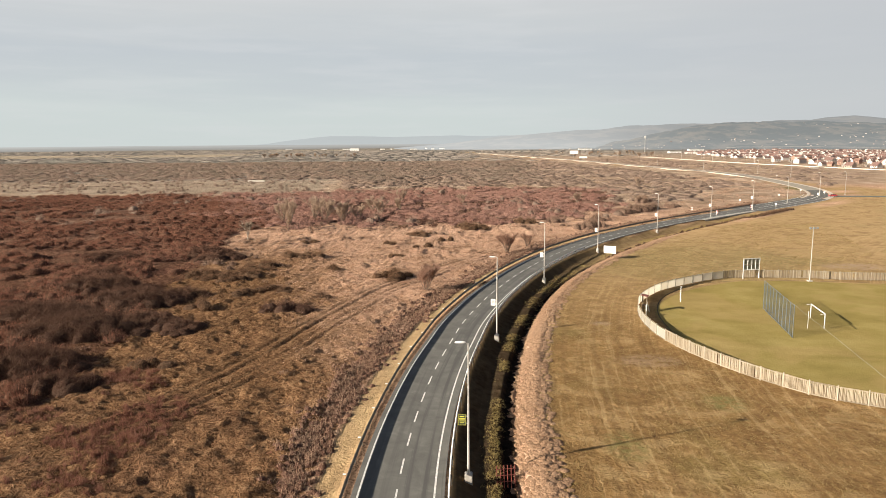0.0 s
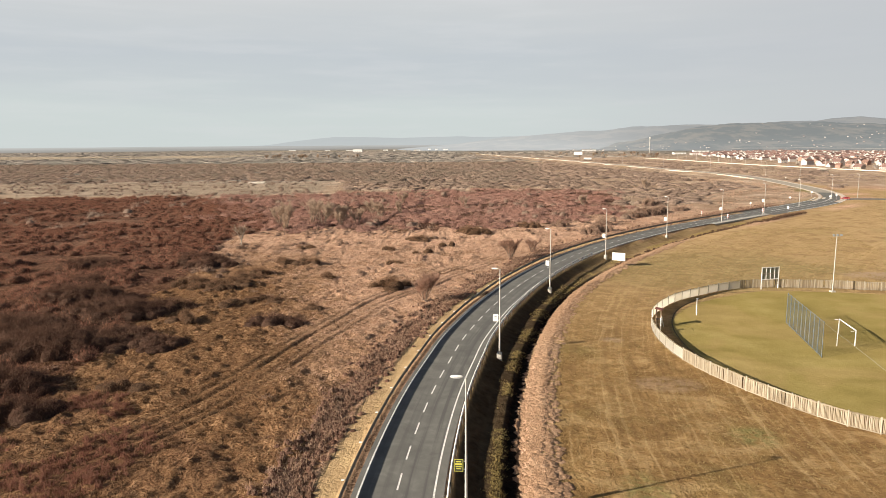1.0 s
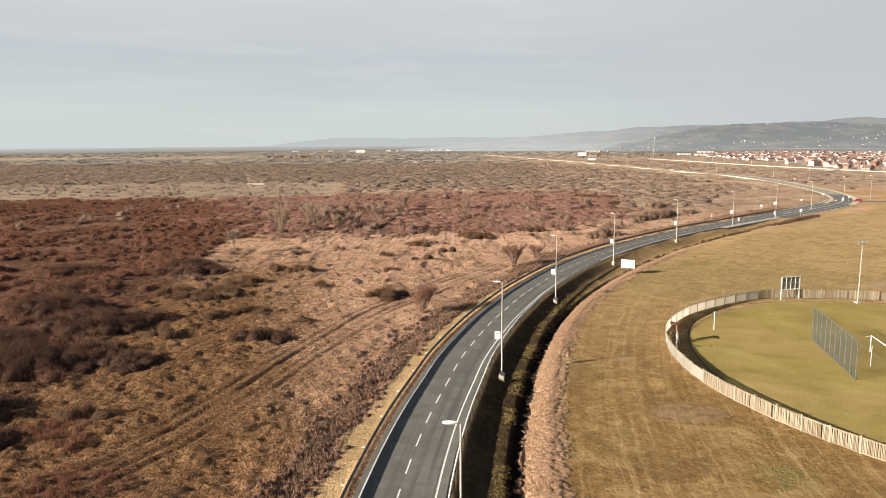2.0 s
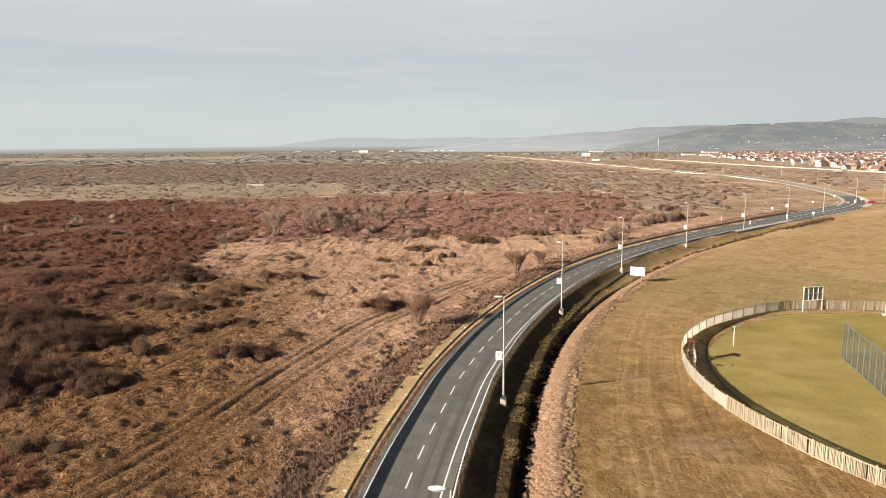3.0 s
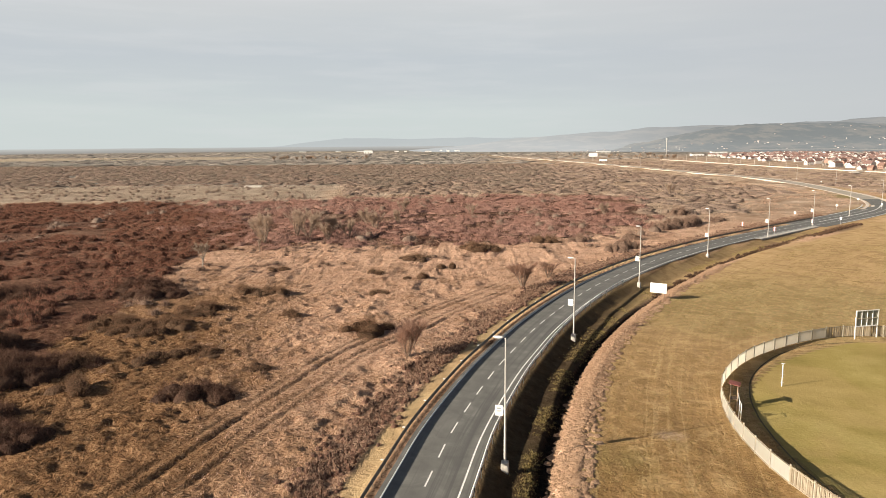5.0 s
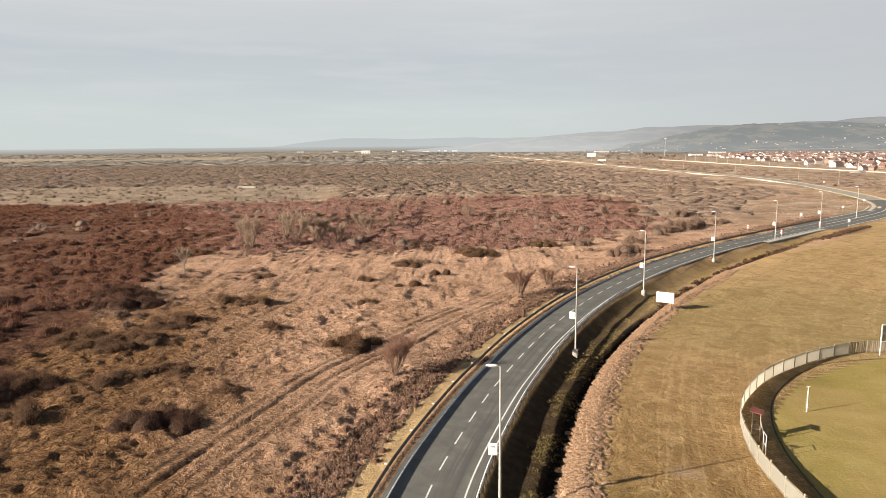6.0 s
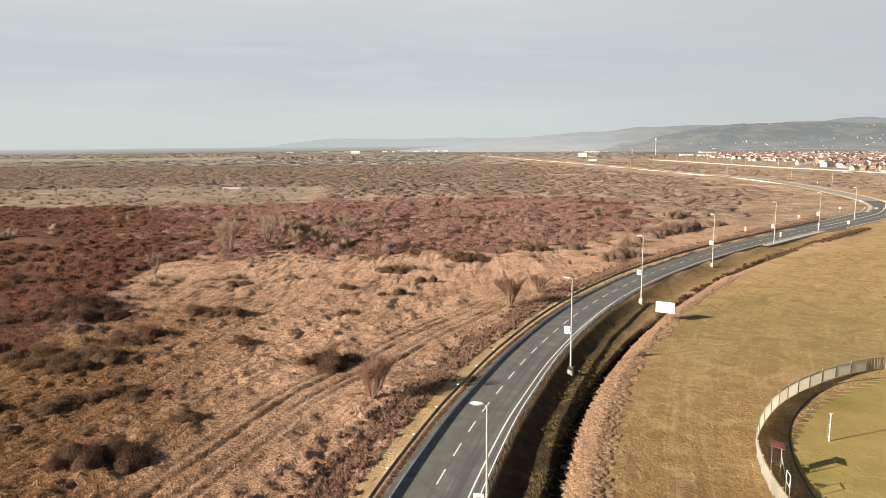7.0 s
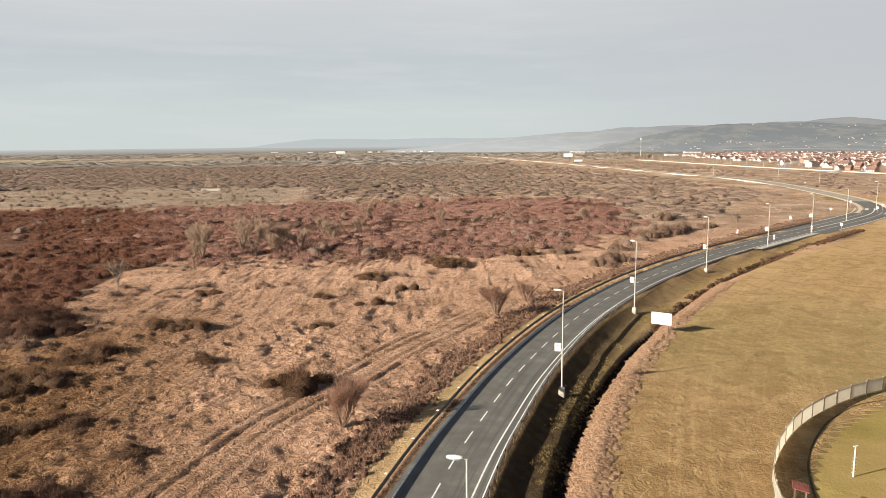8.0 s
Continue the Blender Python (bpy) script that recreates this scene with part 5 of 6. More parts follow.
def scoreboard():
    top = thing("scoreboard", pose(71.0, 155.3, on_ground(71.0, 155.3), 0, 0, 14), "white scoreboard frame of four open cells behind the fence", "scoreboard")
    for k in range(5):
        part("upright", box(B(), (0.20 if k in (0, 4) else 0.13, 0.12, 4.9 if k in (0, 4) else 2.6), (-2.1 + 1.05 * k, 0, 2.3 if k in (0, 4) else 3.4), bevel=0.012), WHITE, top)
    for z in (2.1, 4.68):
        part("crosspiece", box(B(), (4.34, 0.10, 0.14), (0, -0.09, z), bevel=0.012), WHITE, top)
    part("crosspiece", box(B(), (4.0, 0.08, 0.08), (0, -0.06, 3.35), bevel=0.01), PALE_GREY, top)
    for x in (-1.575, -0.525, 0.525, 1.575):
        for z in (2.73, 4.0):
            part("pane", box(B(), (0.90, 0.03, 1.15), (x, 0.02, z)), CELL_GREY, top, "dull blue-grey pane")


CELL_GREY = plain("blue_grey_pane", (0.215, 0.215, 0.165), 0.4, 0.4, vary=0.25)
PALE_GREY = plain("pale_grey_board", (0.40, 0.38, 0.31), 0.7, 0.2, vary=0.3)
scoreboard()


def flood_mast():
    top = thing("floodlight_mast", pose(82.6, 151.7, on_ground(82.6, 151.7), 0, 0, 10), "slim floodlight mast with a crossbar of lamps", "floodlight mast")
    bm = B()
    rod(bm, (0, 0, -0.3), (0, 0, 12.4), 0.11, 0.07, 10)
    part("pole", bm, POLE, top)
    part("crossbar", box(B(), (2.0, 0.1, 0.1), (0, 0, 11.9), bevel=0.01), POLE, top)
    for x in (-0.85, 0.0, 0.85):
        bm = B()
        box(bm, (0.5, 0.22, 0.42), (x, -0.2, 12.15), Matrix.Rotation(radians(-25), 4, "X"), bevel=0.03)
        part("floodlight", bm, SIGN_GREY, top, "dark floodlight box")
    part("footing", box(B(), (0.9, 0.9, 0.4), (0, 0, 0.1), bevel=0.04), CONCRETE, top)


flood_mast()


def marker_post():
    top = thing("marker_post", pose(47.2, 132.7, on_ground(47.2, 132.7), 0, 0, 15), "white post with short climbing pegs on the grass", "post")
    bm = B()
    rod(bm, (0, 0, -0.2), (0, 0, 3.1), 0.075, 0.055, 10)
    part("shaft", bm, WHITE, top)
    for k in range(5):
        bm = B()
        rod(bm, (-0.26, 0, 0.5 + 0.36 * k), (0.26, 0, 0.5 + 0.36 * k), 0.022, 0.022, 6)
        part("peg", bm, WHITE, top)
    part("cap", box(B(), (0.5, 0.12, 0.06), (0, 0, 3.12), bevel=0.01), WHITE, top)


marker_post()


def judge_stand():
    """A raised seat with a sheet roof on four legs, and a ladder."""
    top = thing("judge_stand", pose(37.9, 125, on_ground(37.9, 125), 0, 0, -25), "open timber judge stand with a red-brown sheet roof", "stand")
    roof = part("roof", box(B(), (1.3, 1.5, 0.07), (0, 0, 3.15), Matrix.Rotation(radians(9), 4, "Y"), bevel=0.015), ROOF_RED, top, "red-brown sheet roof")
    for k in range(5):
        bm = B()
        rod(bm, (-0.48 + 0.24 * k, -0.73, 3.186 + 0.076 - 0.038 * k), (-0.48 + 0.24 * k, 0.73, 3.186 + 0.076 - 0.038 * k), 0.018, 0.018, 6)
        part("rib", bm, ROOF_RED, roof)
    for x in (-0.4, 0.4):
        for y in (-0.5, 0.5):
            bm = B()
            rod(bm, (x * 1.05, y * 1.15, -0.2), (x, y, 3.1), 0.05, 0.045, 8)
            part("leg", bm, PALE_TIMBER, top)
    part("platform", box(B(), (0.85, 1.05, 0.08), (0, 0, 1.3), bevel=0.01), DARK_WOOD, top)
    part("back_board", box(B(), (0.06, 1.2, 1.3), (-0.42, 0, 2.42), bevel=0.01), DARK_WOOD, top)
    bm = B()
    for y in (-0.25, 0.25):
        rod(bm, (0.9, y, 0), (0.46, y, 1.9), 0.03)
    for k in range(6):
        rod(bm, (0.83 - 0.07 * k, -0.25, 0.3 + 0.3 * k), (0.83 - 0.07 * k, 0.25, 0.3 + 0.3 * k), 0.02)
    part("ladder", bm, POLE, top)


PALE_TIMBER = plain("pale_timber", (0.36, 0.28, 0.20), 0.85, 0.2, vary=0.3)
ROOF_RED = plain("red_brown_sheet", (0.30, 0.095, 0.070), 0.55, 0.3, vary=0.3)
DARK_WOOD = plain("dark_timber", (0.13, 0.09, 0.06), 0.85, 0.2, vary=0.4)
judge_stand()


def bar_frame(x, y, turn):
    top = thing("exercise_frame", pose(x, y, on_ground(x, y), 0, 0, turn), "white tubular frame standing just inside the fence", "frame", "tubular frames by the fence")
    for q in (-0.6, 0.6):
        bm = B()
        rod(bm, (q, 0, -0.2), (q, 0, 2.5), 0.038, 0.038, 8)
        part("upright", bm, WHITE, top)
    bm = B()
    rod(bm, (-0.62, 0, 2.48), (0.62, 0, 2.48), 0.038, 0.038, 8)
    part("bar", bm, WHITE, top)
    bm = B()
    rod(bm, (-0.6, 0, 1.4), (0.6, 0, 1.4), 0.03, 0.03, 8)
    part("lower_bar", bm, WHITE, top)


bar_frame(36.9, 120.6, 78)


# ---- roadside board and grating ----
def billboard():
    c = Vector((45, 183, 0))
    top = thing("billboard", pose(c.x, c.y, on_ground(c.x, c.y), 0, 0, -31), "blank white billboard on two posts beside the ditch", "billboard")
    part("panel", box(B(), (3.2, 0.10, 1.95), (0, 0, 2.65), bevel=0.015), WHITE, top)
    bm = B()
    for z in (1.68, 3.62):
        box(bm, (3.32, 0.14, 0.07), (0, 0, z), bevel=0.01)
    for x in (-1.63, 1.63):
        box(bm, (0.07, 0.14, 1.87), (x, 0, 2.65), bevel=0.01)
    part("surround", bm, WHITE, top)
    for x in (-1.2, 1.2):
        bm = B()
        rod(bm, (x, 0.11, -0.3), (x, 0.11, 3.5), 0.04, 0.04, 8)
        part("post", bm, DARK_WOOD, top)


billboard()


def grating():
    top = thing("sluice_grating", pose(6.8, 63, -1.6, 0, 0, 8), "rusty red steel grating across the ditch outlet", "grating")
    for k in range(6):
        bm = B()
        rod(bm, (-0.9 + 0.36 * k, 0, -0.3), (-0.9 + 0.36 * k, 0.35, 1.9), 0.04, 0.04, 6)
        part("bar", bm, RUST, top)
    for z in (0.35, 0.95, 1.55):
        bm = B()
        rod(bm, (-1.0, 0.17 * z, z), (1.0, 0.17 * z, z), 0.035, 0.035, 6)
        part("crossbar", bm, RUST, top)


RUST = plain("rust_red", (0.26, 0.085, 0.065), 0.85, 0.2, vary=0.4)
grating()


# ---- hills and haze of the distance ----
def hazed(name, ground, wood, haze, pale, patch):
    """A far slope with the haze of the air painted as glow: paler towards its foot and towards its distant west end."""
    m = bpy.data.materials.new(name)
    m.use_nodes = True
    n = Nodes(m.node_tree)
    pos = n.add("ShaderNodeNewGeometry").outputs["Position"]
    tall = n.add("ShaderNodeMapping", Vector=pos)
    tall.inputs["Scale"].default_value = (1.0, 0.6, 3.0)
    a = n.noise(patch, 7, tall.outputs[0], 0.65)
    b = n.add("ShaderNodeBsdfPrincipled", Roughness=1.0)
    b.inputs["Specular IOR Level"].default_value = 0
    n.put(b, "Base Color", n.mix(n.step(a, 0.44, 0.60), (*wood, 1), (*ground, 1)))
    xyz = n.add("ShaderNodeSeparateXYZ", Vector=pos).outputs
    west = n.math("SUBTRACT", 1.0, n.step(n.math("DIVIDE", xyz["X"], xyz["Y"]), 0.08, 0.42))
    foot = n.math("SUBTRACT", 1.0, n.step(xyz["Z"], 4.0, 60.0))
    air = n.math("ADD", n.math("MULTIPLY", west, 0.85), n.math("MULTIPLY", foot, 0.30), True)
    # the haze is put into emission; slopes glow without being lamps
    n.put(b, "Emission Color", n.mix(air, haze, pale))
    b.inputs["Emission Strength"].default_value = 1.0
    n.add("ShaderNodeOutputMaterial", Surface=b.outputs[0])
    return m


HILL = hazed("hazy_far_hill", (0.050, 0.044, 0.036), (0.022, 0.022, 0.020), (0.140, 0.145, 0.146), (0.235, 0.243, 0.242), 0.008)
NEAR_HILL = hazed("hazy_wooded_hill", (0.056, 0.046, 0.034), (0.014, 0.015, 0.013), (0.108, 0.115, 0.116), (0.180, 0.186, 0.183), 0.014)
FAR_RIDGE = hazed("hazy_far_ridge", (0.03, 0.034, 0.034), (0.022, 0.026, 0.028), (0.205, 0.219, 0.222), (0.222, 0.236, 0.238), 0.002)


def hill_rise(deg):
    """The hills' height over the plain by bearing, to the right of north."""
    return np.interp(deg, [-5, 0, 3, 5, 9.7, 12.8, 14.7, 18, 21, 25, 27.5, 29, 30.2, 31.2, 32.5, 34, 38, 45, 55, 75], [0, 24, 48, 62, 82, 100, 112, 112, 110, 114, 118, 130, 138, 132, 120, 126, 140, 130, 120, 100])


def hill_height(x, y):
    deg = np.degrees(np.arctan2(x, y))
    r = np.hypot(x, y)
    up = smooth(r, 2500, 3650)
    h = hill_rise(deg) * (up ** 1.2) * (1 - 0.35 * smooth(r, 3650, 4400))
    return h + up * smooth(deg, -4, 4) * ((value_noise(x, y, 420) - 0.5) * 14 + (value_noise(x, y, 130) - 0.5) * 8 + (value_noise(x, y, 30) - 0.5) * 4) - 3


def heights(name, deg0, deg1, r0, r1, nd, nr, height, mat, label):
    dg, rr = np.meshgrid(np.radians(np.linspace(deg0, deg1, nd)), np.linspace(r0, r1, nr))
    x, y = (np.sin(dg) * rr).ravel(), (np.cos(dg) * rr).ravel()
    idx = np.arange(nd * nr).reshape(nr, nd)
    q = np.stack([idx[:-1, :-1], idx[:-1, 1:], idx[1:, 1:], idx[1:, :-1]], -1).reshape(-1, 4)
    ob = quick_mesh(name, np.column_stack([x, y, height(x, y)]), q, mat)
    ob.data.polygons.foreach_set("use_smooth", np.ones(len(q), bool))
    return tagged(ob, label, "hills", kind="structure")


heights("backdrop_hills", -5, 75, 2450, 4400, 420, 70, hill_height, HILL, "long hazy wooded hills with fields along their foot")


def near_rise(deg):
    return np.interp(deg, [9, 12, 15, 16.5, 18.3, 20, 22.6, 25, 27.4, 29.5, 31.5, 34, 40, 50, 75], [0, 8, 34, 52, 74, 90, 98, 104, 104, 92, 84, 88, 96, 88, 74])


def near_hill(x, y):
    deg, r = np.degrees(np.arctan2(x, y)), np.hypot(x, y)
    up = smooth(r, 2330, 2950)
    return near_rise(deg) * up ** 1.3 * (1 - smooth(r, 3000, 3300)) + up * ((value_noise(x, y, 260) - 0.5) * 14 + (value_noise(x, y, 70) - 0.5) * 7 + (value_noise(x, y, 22) - 0.5) * 6) - 3


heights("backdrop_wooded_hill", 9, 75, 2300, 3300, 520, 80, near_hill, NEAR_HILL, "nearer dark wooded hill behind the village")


def ridge_height(x, y):
    deg = np.degrees(np.arctan2(x, y))
    r = np.hypot(x, y)
    top = np.interp(deg, [-75, -30, -17, -15, -13, -11, -9.3, -7, -4.2, -2, 0.4, 3, 5, 8, 12, 20], [18, 19, 20, 24, 46, 64, 74, 71, 65, 70, 73, 68, 70, 74, 78, 40])
    return top * smooth(r, 4250, 4500) * (0.96 + 0.08 * value_noise(deg * 10, r, 6)) - 1


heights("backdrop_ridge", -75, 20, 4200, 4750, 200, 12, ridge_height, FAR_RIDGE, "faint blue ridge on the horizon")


def distance_strip():
    """An added glowing strip over the far edge of the plain: its haze, painted paler upward."""
    m = bpy.data.materials.new("far_plain_haze")
    m.use_nodes = True
    n = Nodes(m.node_tree)
    pos = n.add("ShaderNodeNewGeometry").outputs["Position"]
    z = n.add("ShaderNodeSeparateXYZ", Vector=pos).outputs["Z"]
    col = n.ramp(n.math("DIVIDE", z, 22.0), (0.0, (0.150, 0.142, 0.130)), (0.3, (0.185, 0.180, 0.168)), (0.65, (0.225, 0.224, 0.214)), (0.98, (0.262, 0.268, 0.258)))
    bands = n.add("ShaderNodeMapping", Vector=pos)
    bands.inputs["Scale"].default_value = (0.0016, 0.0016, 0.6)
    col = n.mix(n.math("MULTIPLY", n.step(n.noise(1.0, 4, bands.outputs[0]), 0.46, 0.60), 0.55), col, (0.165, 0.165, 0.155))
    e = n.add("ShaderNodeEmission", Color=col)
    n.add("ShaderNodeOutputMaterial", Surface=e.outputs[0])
    dg = np.radians(np.linspace(-75, 30, 250))
    deg = np.degrees(dg)
    top = np.interp(deg, [-75, -17, 2, 8, 14, 30], [21.5, 21.5, 19, 14, 6, 3]) + 1.4 * (value_noise(deg, dg * 0, 0.9) - 0.5)
    r = 3700
    v = np.vstack([np.column_stack([np.sin(dg) * r, np.cos(dg) * r, np.full(len(dg), -2.0)]), np.column_stack([np.sin(dg) * (r + 500), np.cos(dg) * (r + 500), top])])
    i, k = np.arange(len(dg) - 1), len(dg)
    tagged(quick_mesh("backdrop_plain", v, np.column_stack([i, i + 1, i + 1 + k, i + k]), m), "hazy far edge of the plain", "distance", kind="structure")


distance_strip()


# ---- houses ----
WALLS = [plain("white_render", (0.52, 0.48, 0.445), 0.9, 0.1, vary=0.12, scale=0.4), plain("cream_render", (0.48, 0.415, 0.35), 0.9, 0.1, vary=0.15, scale=0.4), plain("brick_render", (0.34, 0.22, 0.17), 0.9, 0.1, vary=0.2, scale=0.4)]
TILES = [plain("red_roof_tiles", (0.215, 0.135, 0.117), 0.85, 0.15, vary=0.35, scale=0.5), plain("brown_roof_tiles", (0.24, 0.145, 0.115), 0.85, 0.15, vary=0.35, scale=0.5)]
GLASS = plain("dark_window_glass", (0.03, 0.035, 0.04), 0.15, 0.5, vary=0.2)
DOOR = plain("brown_door", (0.16, 0.09, 0.05), 0.6, 0.3, vary=0.2)


def house(long, wide, eaves, pitch, wall, roof, label):
    top = thing("house", pose(0, 0, -50), label, "house", "houses of the village")
    bm = B()
    ridge = eaves + pitch
    pts = [(-wide / 2, -1.0), (wide / 2, -1.0), (wide / 2, eaves), (0, ridge), (-wide / 2, eaves)]
    a = [bm.verts.new((-long / 2, y, z)) for y, z in pts]
    b = [bm.verts.new((long / 2, y, z)) for y, z in pts]
    bm.faces.new(a)
    bm.faces.new(list(reversed(b)))
    for k in range(5):
        bm.faces.new((a[k], b[k], b[(k + 1) % 5], a[(k + 1) % 5]))
    bmesh.ops.recalc_face_normals(bm, faces=bm.faces)
    part("wall", bm, wall, top)
    bm = B()
    slope = math.atan2(pitch, wide / 2)
    run = math.hypot(pitch, wide / 2) + 0.7
    for side in (-1, 1):
        mid = Vector((0, side * (math.cos(slope) * run / 2), ridge + 0.14 - math.sin(slope) * run / 2))
        box(bm, (long + 1.0, run, 0.2), mid, Matrix.Rotation(-side * slope, 4, "X"))
    tiles = part("roof", bm, roof, top)
    part("chimney", box(B(), (0.7, 0.7, 1.8), (long * 0.22, wide * 0.12, ridge + 0.3), bevel=0.04), CONCRETE, tiles)
    floors = (1.6,) if eaves < 4 else (1.6, 4.3)
    pane = None
    for z in floors:
        for x in (-long * 0.3, 0.0, long * 0.3):
            for side in (-1,):
                if pane is None:
                    pane = part("window", box(B(), (1.3, 0.12, 1.4)), GLASS, top)
                    ob = pane
                else:
                    ob = new("window", pane.data)
                    ob.parent = top
                ob.matrix_basis = pose(x, side * wide / 2, z)
        ob = new("window", pane.data)
        ob.parent = top
        ob.matrix_basis = pose(-long / 2, 0.6, z, 0, 0, 90)
    part("door", box(B(), (1.0, 0.14, 2.1), (long * 0.15, -wide / 2, 1.0)), DOOR, top)
    return top


def far_row(spots, rng, lo, hi):
    """Houses too far to tell their parts: walls and two roof slopes each, in one mesh."""
    v, f, which = [], [], []
    for x, y, z in spots:
        m = pose(x, y, z, 0, 0, rng.uniform(0, 180))
        l, w_ = rng.uniform(lo, hi), rng.uniform(0.7, 0.9) * lo
        e, p = rng.choice((0.62, 0.62, 1.0)) * w_, rng.uniform(0.55, 0.8) * w_
        base = len(v)
        v += [tuple(m @ Vector((sx * l, q * w_, h))) for sx in (-1, 1) for q, h in ((-1, -2), (1, -2), (1, e), (0, e + p), (-1, e))]
        f += [[base + i for i in q] for q in ((0, 1, 2, 3, 4), (9, 8, 7, 6, 5), (1, 6, 7, 2), (0, 4, 9, 5), (2, 7, 8, 3), (3, 8, 9, 4))]
        which += [0, 0, 0, 0, 1, 1]
    return v, f, which


def village():
    rng = random.Random(17)
    kinds = [house(11, 9, 3.2, 4.0, WALLS[0], TILES[0], "white rendered house with a red tiled roof"), house(13, 9.5, 5.6, 3.8, WALLS[0], TILES[0], "two-storey white house with a red tiled roof"),
             house(12, 9, 3.4, 4.2, WALLS[1], TILES[0], "cream rendered house with a red tiled roof"), house(10, 8.5, 5.2, 3.6, WALLS[2], TILES[1], "unplastered brick house with a brown roof"),
             house(16, 10, 5.8, 2.4, WALLS[0], TILES[1], "long white house with a brown roof")]
    spare = list(kinds)
    zone = [(438, 760), (446, 820), (462, 930), (490, 1090), (520, 1330), (555, 1620), (740, 1900), (960, 1950), (1120, 1600), (1100, 1350), (960, 1050), (820, 850), (700, 700), (560, 620), (455, 690)]
    px, py = np.meshgrid(np.arange(400, 1200, 19.0), np.arange(620, 1960, 30.0))
    px, py = px.ravel() + 0.05 * (py.ravel() - 600), py.ravel()
    ok = inside(px, py, zone)
    spots = [(x + rng.uniform(-7, 7), y + rng.uniform(-11, 11)) for x, y in zip(px[ok], py[ok]) if rng.random() < 0.55 + 0.4 * (x > 520)]
    near = [q for q in spots if q[1] < 1080 and q[0] < 760]
    rest = [(x, y, 0.0) for x, y in spots if not (y < 1080 and x < 760)]
    # the row at the foot of the hills, and the farms on their slopes
    far, farms = [], []

    def on_slope(deg, r):
        x, y = math.sin(deg) * r, math.cos(deg) * r
        at = np.array([x]), np.array([y])
        return x, y, float(max(hill_height(*at)[0], near_hill(*at)[0], 0.0))

    for k in range(75):
        far.append(on_slope(radians(rng.uniform(6, 42)), rng.uniform(2500, 2640)))
    for k in range(34):
        deg = rng.choice((rng.uniform(10, 42), rng.gauss(28.2, 0.9), rng.gauss(30.6, 0.8), rng.gauss(32.2, 0.7), rng.gauss(13, 1.5)))
        farms.append(on_slope(radians(deg), rng.uniform(2600, 2880)))
    for spots_far, size, label in ((rest, (4.6, 7.2), "close rows of red-roofed houses in the far part of the village"), (far + farms, (1.8, 3.2), "scattered white houses with tiled roofs below the hills")):
        v, f, which = far_row(spots_far, rng, *size)
        ob = mesh_object("far_houses", v, f, WALLS[0])
        ob.data.materials.append(TILES[0])
        ob.data.polygons.foreach_set("material_index", which)
        tagged(ob, label, "houses", kind="stuff")
    for x, y in near:
        k = rng.choices(range(5), (4, 4, 2, 2, 1))[0]
        m = pose(x, y, 0.0, 0, 0, rng.choice((0, 90, 180, 270)) + rng.uniform(-14, 14) + 20) @ Matrix.Scale(rng.uniform(0.75, 1.0), 4)
        if spare[k] is not None:
            spare[k].matrix_basis = m
            spare[k] = None
        else:
            copy_thing(kinds[k], m)
    # the pale road along the foot of the hills
    arc = np.array([(math.sin(a) * 2480, math.cos(a) * 2480) for a in np.radians(np.linspace(22, 44, 90))])
    zs = np.maximum(hill_height(arc[:, 0], arc[:, 1]), near_hill(arc[:, 0], arc[:, 1])) + 0.8
    v = np.vstack([np.column_stack([arc, zs]), np.column_stack([arc * 1.004, zs + 1.2])])
    i, n = np.arange(89), 90
    tagged(quick_mesh("road_hillfoot", v, np.column_stack([i, i + n, i + n + 1, i + 1]), HAZY_ROAD), "pale road along the foot of the hills", "road", kind="structure")


# greyed base colour carries the haze over the hill-foot road
HAZY_ROAD = plain("hazy_pale_road", (0.36, 0.335, 0.30), 0.95, 0.1, vary=0.2, scale=0.2)
village()
x, y, r = scatter([(440, 760), (470, 930), (500, 1090), (560, 1640), (740, 1900), (1100, 1600), (960, 1050), (700, 690), (540, 610)], 520.0, 41)
stand("garden_trees", x, y, 3.0 + 4.0 * r.rand(len(x)), 2.0 + 2.5 * r.rand(len(x)), 50, 0.26, HAZED_TWIG, "bare trees and shrubs in the village gardens", "trees", 0.3, 0.9, seed=42, core=0.5)


def hall(x, y, long, wide, high, turn, label, mat):
    top = thing("warehouse", pose(x, y, -0.3, 0, 0, turn), label, "warehouse", "halls on the plain")
    part("wall", box(B(), (long, wide, high), (0, 0, high / 2), bevel=0.1), mat, top)
    part("roof", box(B(), (long + 0.8, wide + 0.8, 0.5), (0, 0, high + 0.25), bevel=0.1), PALE_GREY, top)
    for k in range(3):
        part("gate", box(B(), (long * 0.10, 0.3, high * 0.4), (long * (k - 1) * 0.28, -wide / 2, high * 0.2)), PALE_GREY, top)


hall(-341, 2560, 32, 18, 11, 0, "white industrial hall on the far plain", WHITE)
for x, y, l, h in ((-275, 2950, 26, 9), (-238, 2950, 12, 8), (-142, 2950, 34, 7), (-90, 3000, 12, 13), (-58, 2900, 14, 12), (-20, 2900, 26, 11), (-450, 3100, 46, 6), (-560, 3150, 30, 6), (-720, 3150, 40, 6),
                   (220, 3200, 46, 8), (340, 3150, 36, 7), (470, 2350, 60, 9), (720, 2000, 60, 8), (800, 1500, 70, 9), (930, 1700, 50, 8), (560, 1700, 40, 7)):
    hall(x, y, l * 0.75, 12, h * 0.6, 4, "pale industrial hall on the far plain", WHITE)


